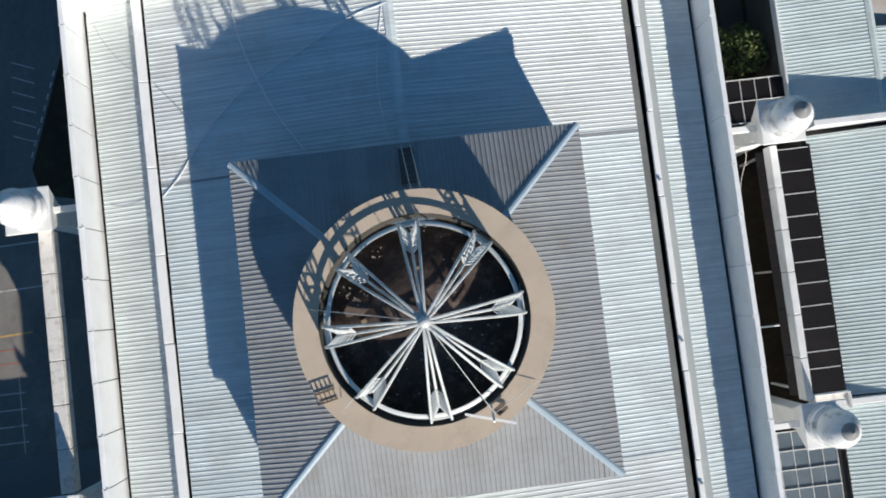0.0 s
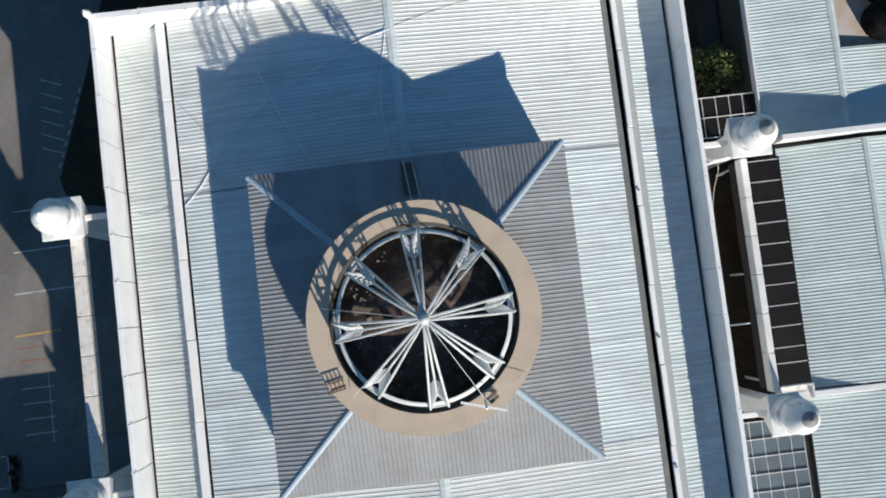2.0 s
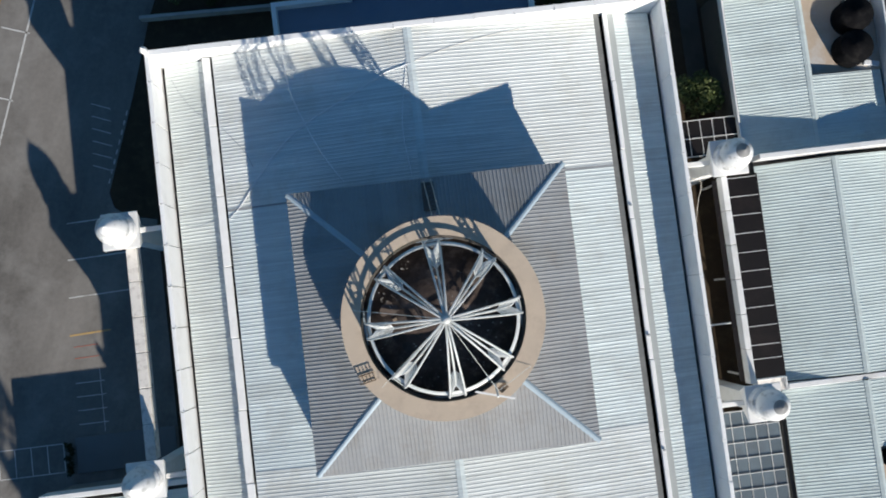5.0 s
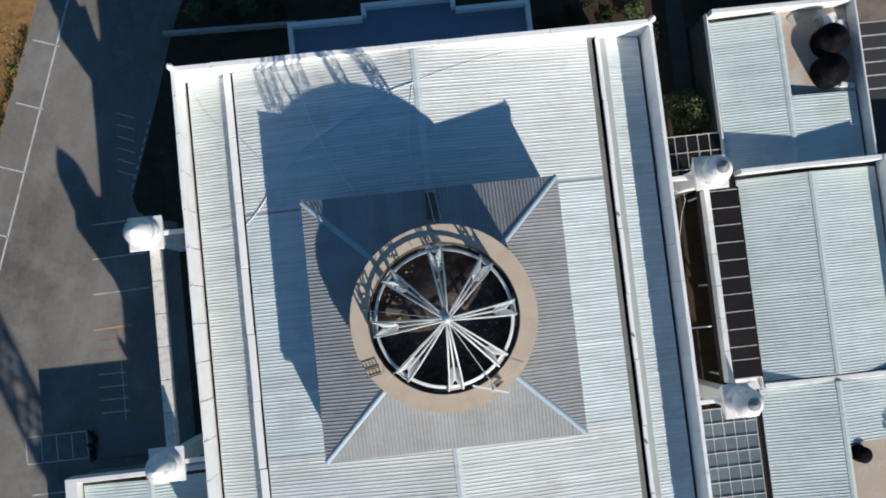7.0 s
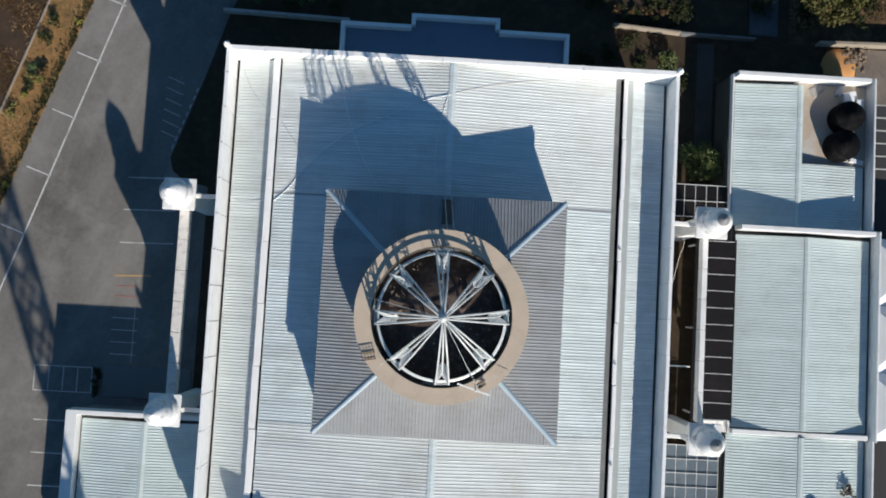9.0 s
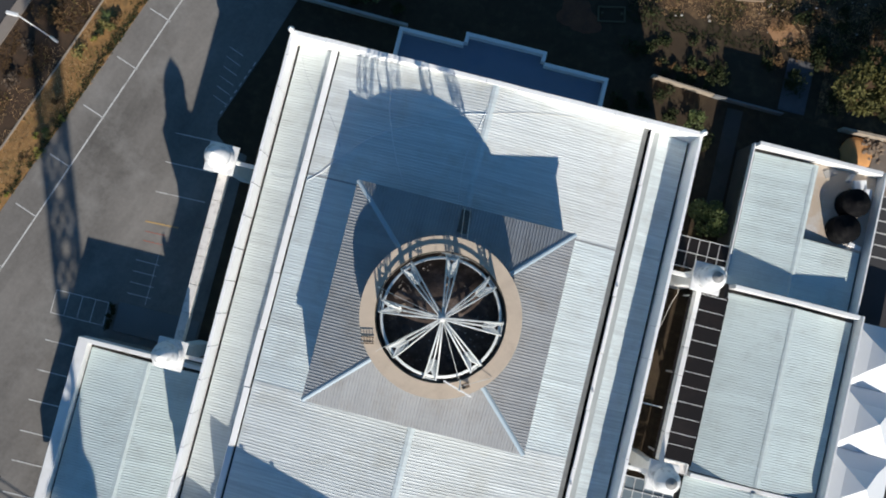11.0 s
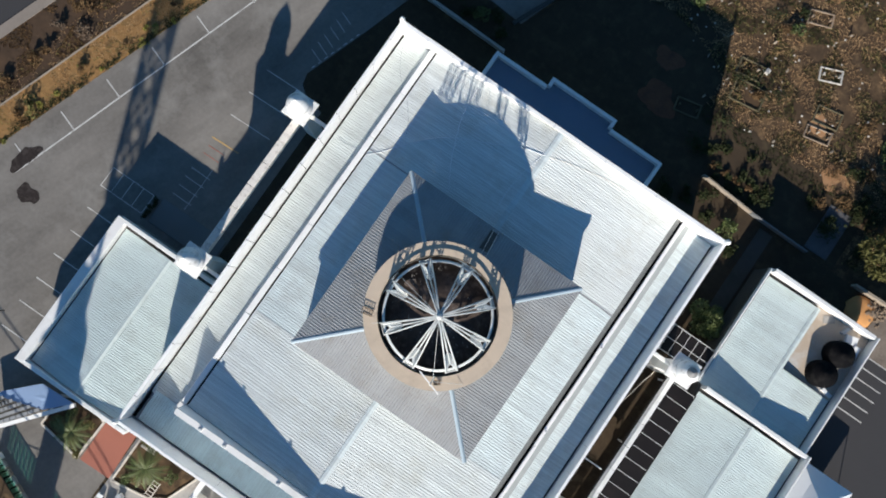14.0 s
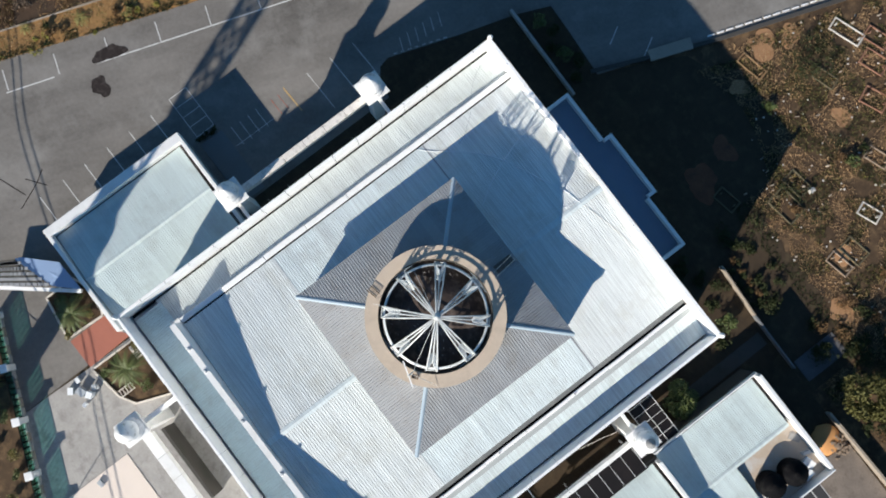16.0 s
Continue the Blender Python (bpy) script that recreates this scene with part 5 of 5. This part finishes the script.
for y0 in rows[1:]:
    part("batten", box(18.75, 20.86, y0 - 0.018, y0 + 0.018, 4.02, 4.06), "white", lc)
part("rail", box(20.86, 20.98, -6.4, 6.5, 3.8, 4.02), "panel", lc)
for y in (-6.2, 0.0, 6.15):
    part("post", box(18.75, 18.87, y, y + 0.12, 0, 4.0), "white", lc)
tagged(mesh_object("pipe", tube((14.7, -2.6, 5.2), (17.55, -2.6, 5.2), 0.045, 8), "white"), "short white pipe from the mosque wall", "pipe")

# open court of the side hall
M["court"] = material("stained_cream_slab", (0.50, 0.41, 0.32), 0.75, 0.0, 0.12, 0.5, 8.0, 0.1, (0.56, 0.55, 0.53), 0.9, 0.5)
flat("court_floor", rect(25.55, 30.58, 12.45, 18.44), 3.02, "court", "pale stained slab in the small open court", "floor", thick=0.05)
for x, y, r, h in ((28.5, 13.8, 1.1, 1.3), (28.8, 15.9, 1.1, 1.35)):
    t = tagged(empty("water_tank", x, y, 3.02), "black plastic water tank on the court slab", "water tank", "water tanks")
    part("body", lathe([(0, 0), (r, 0), (r * 1.02, h * 0.3), (r, h * 0.35), (r * 1.02, h * 0.65), (r, h * 0.7), (r * 0.98, h)], 28), "black", t)
    part("lid", lathe([(r * 0.98, h), (r * 0.75, h + 0.2), (r * 0.3, h + 0.3), (r * 0.28, h + 0.38), (0, h + 0.38)], 28), "black", t)
for x, y, a, b, c, rz, mm in ((29.3, 17.6, 0.5, 0.35, 0.25, 15, "tent"), (28.4, 17.9, 0.35, 0.12, 0.5, 70, "membrane"), (30.0, 16.9, 0.25, 0.5, 0.4, 5, "tent"), (29.9, 12.85, 0.5, 0.16, 0.2, -12, "tent"), (29.0, 17.1, 0.6, 0.08, 0.06, 118, "cream"), (26.9, 18.0, 0.5, 0.3, 0.08, 33, "yard")):
    u = tagged(mesh_object("board", box(-a, a, -b, b, 0, c, 0.02), mm), "discarded pale board lying on the court slab", "board", "boards in the court")
    u.matrix_basis = pose(x, y, 3.02, 0, 0, rz)
for i in range(9):
    x, y = 27.6 + rnd.uniform(-0.4, 2.4), 12.9 + rnd.uniform(0, 5.0)
    s = rnd.uniform(0.06, 0.2)
    tagged(mesh_object("rubble", box(x - s, x + s, y - s, y + s * 0.7, 3.02, 3.02 + s, 0.02), "stone"), "chunk of rubble on the court slab", "rubble", "rubble")

flat("court_floor", rect(26.2, 30.6, -25.6, -11.45), 3.2, "court", "pale stained slab in the open south court", "floor", thick=0.05)
t = tagged(empty("water_tank", 27.0, -12.25, 3.2), "small black plastic water tank on the south court slab", "water tank", "water tanks")
part("body", lathe([(0, 0), (0.55, 0), (0.56, 0.4), (0.55, 0.45), (0.54, 0.95), (0.4, 1.1), (0.15, 1.15), (0, 1.16)], 24), "black", t)
shrub(29.5, -10.7, 0.6, 0.35, 349, "bark", 90, "tangle of dry twigs lying on the metal roof", False, "twigs", 0.22, "twigs").location.z = 3.66

# ---- small things on the roofs ----
def roof_z(x):
    return RZ - SL * abs(x) + 0.05


def cable(name, pts, r, mat, label, sub=10):
    cu = bpy.data.curves.new(name, "CURVE")
    cu.dimensions, cu.bevel_depth, cu.bevel_resolution = "3D", r, 1
    sp = cu.splines.new("BEZIER")
    sp.bezier_points.add(len(pts) - 1)
    for b, p in zip(sp.bezier_points, pts):
        b.co, b.handle_left_type, b.handle_right_type = p, "AUTO", "AUTO"
    cu.materials.append(M[mat])
    cu.resolution_u = sub
    tmp = new("tmp", cu)
    me = bpy.data.meshes.new_from_object(tmp.evaluated_get(bpy.context.evaluated_depsgraph_get()))
    bpy.data.objects.remove(tmp)
    return tagged(new(name, me), label, "cable", "cables")


def strip_z(x):
    return 7.98 - 0.18 * (abs(x) - GX) + 0.05


lay = [(-11.3, 6.9), (-10.5, 7.67), (-9.58, 8.84), (-7.75, 10.78), (-6.37, 11.72), (-3.36, 13.11), (-1.44, 14.02), (-0.6, 14.2), (0.0, 14.35), (0.6, 14.55), (2.5, 15.1), (4.6, 15.55), (6.9, 15.85)]
cable("cable", [(x, y, roof_z(x)) for x, y in lay[:9]], 0.028, "tent", "pale cable lying across the metal roof")
cable("cable", [(x, y, roof_z(x)) for x, y in lay[8:]], 0.012, "cream", "pale cable lying across the metal roof")
cable("cable", [(x, y, roof_z(x)) for x, y in ((-7.24, 15.8), (-7.04, 13.87), (-6.37, 11.72), (-5.56, 9.83), (-4.55, 8.12))], 0.03, "tent", "pale cable lying across the metal roof")
cable("cable", [(x, y, strip_z(x)) for x, y in ((-14.0, 6.95), (-13.4, 6.74), (-12.8, 6.8), (-12.2, 7.0))], 0.012, "membrane", "thin grey cable across the roof strip")
cable("cable", [(x, y, strip_z(x)) for x, y in ((-14.0, 15.6), (-13.58, 14.7), (-12.9, 13.7), (-12.1, 12.9))], 0.012, "membrane", "thin grey cable across the roof strip")
cable("cable", [(x, y, roof_z(x)) for x, y in ((-11.2, 12.2), (-10.6, 11.45), (-9.97, 10.57), (-9.6, 9.7))], 0.014, "membrane", "thin grey cable on the roof")
cable("cable", [(-0.26, 14.5, roof_z(0.3)), (-0.9, 10.78, roof_z(0.9)), (-0.72, 8.02, roof_z(0.7))], 0.022, "tent", "thin pale cable beside the ridge")
cable("cable", [(x, y, strip_z(x)) for x, y in ((12.0, 6.98), (13.1, 6.93), (14.1, 6.94))], 0.014, "white", "thin pale cable across the roof strip")
cable("cable", [(14.9, 6.24, 9.2), (15.4, 6.1, 8.5), (15.8, 6.05, 8.3), (15.87, 4.6, 7.2), (15.5, 2.0, 6.2), (14.7, -0.5, 5.6)], 0.014, "cream", "loose cable hanging by the mosque wall")

# overhead cables past the forecourt, on two poles
for k, (dx, dy) in enumerate(((0.0, 0.0), (0.1, 0.75))):
    line = [(-52.0, -21.0, 7.3), (-35.0, -30.3, 7.0), (-30.9, -32.6, 6.95), (-25.1, -34.7, 6.9), (-11.2, -39.5, 6.95), (-6.1, -42.2, 7.0), (-3.9, -43.2, 7.0), (0.2, -45.0, 7.05), (18.0, -53.4, 7.4)]
    cable("cable", [(x + dx, y + dy, z) for x, y, z in line], 0.04, "black", "black overhead cable strung between two poles")
for x, y in ((-52.0, -20.6), (18.0, -53.0)):
    up = tagged(empty("utility_pole", x, y, 0), "wooden utility pole with a crossarm", "pole", "utility poles")
    part("pole", tube((0, 0, -0.3), (0, 0, 7.9), 0.14, 10, 0.1), "bark", up)
    part("crossarm", box(-0.06, 0.06, -0.7, 0.7, 7.15, 7.28), "bark", up)
flag = tagged(empty("flagpole", -5.2, -37.6, 0.02), "slim grey flagpole at the edge of the forecourt", "flagpole")
part("pole", tube((0, 0, 0), (0, 0, 4.0), 0.05, 8, 0.035), "steel", flag)
part("base", box(-0.15, 0.15, -0.15, 0.15, 0, 0.08, 0.01), "yard", flag)

lad = tagged(empty("ladder"), "steel ladder lying up the hip roof to the ring", "ladder")
for x in (-0.2, 0.2):
    part("rail", tube((x + 0.05, 7.3, 11.98), (x + 0.25, 5.2, 13.75), 0.018, 6), "cream", lad)
for i in range(8):
    s = (i + 0.5) / 8
    part("rung", tube((-0.23 + 0.2 * s, 7.3 - 2.1 * s, 11.98 + 1.77 * s), (0.33 + 0.2 * s, 7.3 - 2.1 * s, 11.98 + 1.77 * s), 0.012, 5), "dim_wall", lad)
M["hatch_dark"] = material("rusty_dark_sheet", (0.11, 0.09, 0.08), 0.7, 0.0, 0.3, 1.5, 9.0, 0.1)
hatch = tagged(mesh_object("hatch", add_box(bmesh.new(), -0.3, 0.35, 5.6, 7.2, 12.06, 12.1), "hatch_dark"), "dark opening strip in the hip roof below the ladder", "hatch")
hatch.matrix_world = Matrix.Translation((0, 0, 0.12)) @ Matrix.Translation((0, 6.4, 12.08)) @ Matrix.Rotation(-math.atan(0.247), 4, "X") @ Matrix.Translation((0, -6.4, -12.08))

cage = tagged(empty("cage", -4.1, -2.5, RING_Z, 12), "rusty wire cage standing on the ring beam", "cage")
for i in range(5):
    part("bar", tube((-0.36 + 0.18 * i, -0.2, 0.02), (-0.36 + 0.18 * i, -0.2, 0.26), 0.02, 5), "bark", cage)
    part("bar", tube((-0.36 + 0.18 * i, 0.2, 0.02), (-0.36 + 0.18 * i, 0.2, 0.26), 0.02, 5), "bark", cage)
    part("bar", tube((-0.36 + 0.18 * i, -0.2, 0.26), (-0.36 + 0.18 * i, 0.2, 0.26), 0.02, 5), "bark", cage)
for y in (-0.2, 0.2):
    for z in (0.06, 0.26):
        part("rail", tube((-0.4, y, z), (0.4, y, z), 0.025, 5), "bark", cage)
tagged(mesh_object("plank", box(-1.0, 1.0, -0.05, 0.05, 0, 0.06), "white"), "pale timber plank on the ring edge", "plank").matrix_basis = pose(2.05, -4.05, RING_Z + 0.45, 0, 4, -17)
tagged(mesh_object("steel_post", tube((2.15, -3.55, RING_Z - 0.05), (2.15, -4.1, RING_Z + 1.0), 0.05, 8), "steel"), "leaning steel post beside the dome frame", "post")
tagged(mesh_object("plate", box(-0.24, 0.24, -0.17, 0.17, 0, 0.04), "bark"), "dark steel plate on the ring beam", "plate").matrix_basis = pose(2.5, -3.75, RING_Z + 0.25, 8, 0, 35)
for a, b in (((-4.4, 0.9, RING_Z + 0.2), (0, 0, RING_Z + 4.2)), ((-3.4, -3.0, RING_Z + 0.2), (0, 0, RING_Z + 4.2)), ((2.2, -3.8, RING_Z + 0.9), (0, 0, RING_Z + 4.2)), ((4.0, -2.9, RING_Z + 0.05), (2.2, -3.8, RING_Z + 1.0))):
    tagged(mesh_object("guy_wire", tube(a, b, 0.015, 5), "steel"), "thin steel guy wire of the dome frame", "wire", "guy wires")
for i in range(9):
    a, q = rnd.uniform(0, 6.28), rnd.uniform(0.8, 3.4)
    s = rnd.uniform(0.05, 0.14)
    tagged(mesh_object("rubble", box(-s, s, -s * 0.7, s * 0.7, 0, s * 0.7, 0.02), "stone"), "piece of rubble on the dome floor", "rubble", "rubble").matrix_basis = pose(q * math.cos(a), q * math.sin(a), PIT_Z, 0, 0, 50 * i)

bm = bmesh.new()
for i in range(260):
    a, q = rnd.uniform(0, 6.28), 4.0 * math.sqrt(rnd.random())
    s = rnd.uniform(0.012, 0.035) if i % 6 else rnd.uniform(0.035, 0.06)
    x, y = q * math.cos(a), q * math.sin(a)
    if noise.noise(Vector((x * 0.7, y * 0.7, 4.0))) > -0.12:
        add_box(bm, x - s, x + s, y - s * 0.6, y + s * 0.6, PIT_Z - 0.01, PIT_Z + s * 0.8)
tagged(mesh_object("crumbs", bm, "yard"), "pale crumbs of mortar scattered over the dome floor", "debris", kind="stuff")
M["dim_patch"] = material("dim_floor_patch", (0.075, 0.058, 0.05), 0.95, 0.0, 0.5, 1.5, 8.0, 0.3, (0.04, 0.03, 0.026), 0.8, 2.0)
# The first patch stands in for sun reaching the floor; the rest are duller.
for x, y, r, k in ((-2.75, 0.75, 0.40, 1), (-2.15, 0.1, 0.20, 2), (-2.0, -1.3, 0.26, 3), (-2.5, -0.6, 0.22, 4)):
    blot("dust_patch", x, y, r, "dust" if k == 1 else "dim_patch", "pale patch painted for sunlight on the dome floor", "dust", 50 + k, PIT_Z + 0.012)
for x in (-9.3, -7.2, -2.5, 2.4, 7.2, 9.3):
    f = tagged(empty("floodlight", x, -16.28, 10.5), "small floodlight on the parapet", "floodlight", "floodlights")
    part("base", box(-0.16, 0.16, -0.16, 0.16, -0.02, 0.08, 0.02), "white", f)
    part("lamp", lathe([(0, 0.06), (0.1, 0.06), (0.15, 0.14), (0.14, 0.2), (0, 0.22)], 14), "membrane", f)
for x, y in ((11.58, 5.0), (11.58, -2.5), (11.58, -9.0)):
    tagged(mesh_object("vent", lathe([(0.05, 8.46), (0.05, 8.54), (0.08, 8.55), (0.06, 8.58), (0, 8.59)], 12), "membrane"), "small roof vent on the upstand", "vent", "vents").location = (x, y, 0)

# ---- tall unfinished minaret, whose shadow crosses the car park ----
tower = tagged(empty("tall_minaret", -13.7, -43.0, 0, 22), "tall unfinished minaret with a round balcony and a steel lattice top", "minaret")
part("shaft", box(-1.05, 1.05, -1.05, 1.05, 0, 18.8, 0.05), "white", tower)
part("balcony", lathe([(1.2, 11.9), (2.75, 12.9), (2.8, 13.9), (2.0, 14.3), (1.75, 16.0), (1.2, 16.5)], 32), "white", tower)
for x in (-1.05, 1.05):
    for y in (-1.05, 1.05):
        part("leg", tube((x, y, 18.8), (x, y, 32), 0.17, 8), "steel", tower)
for k in range(6):
    z0, z1 = 18.8 + 2.2 * k, 18.8 + 2.2 * (k + 1)
    for a, b in (((-0.95, -0.95), (0.95, -0.95)), ((0.95, -0.95), (0.95, 0.95)), ((0.95, 0.95), (-0.95, 0.95)), ((-0.95, 0.95), (-0.95, -0.95))):
        part("brace", tube((*a, z0), (*b, z1), 0.12, 6), "steel", tower)
        part("brace", tube((*b, z0), (*a, z1), 0.12, 6), "steel", tower)
        part("rail", tube((*a, z1), (*b, z1), 0.12, 6), "steel", tower)
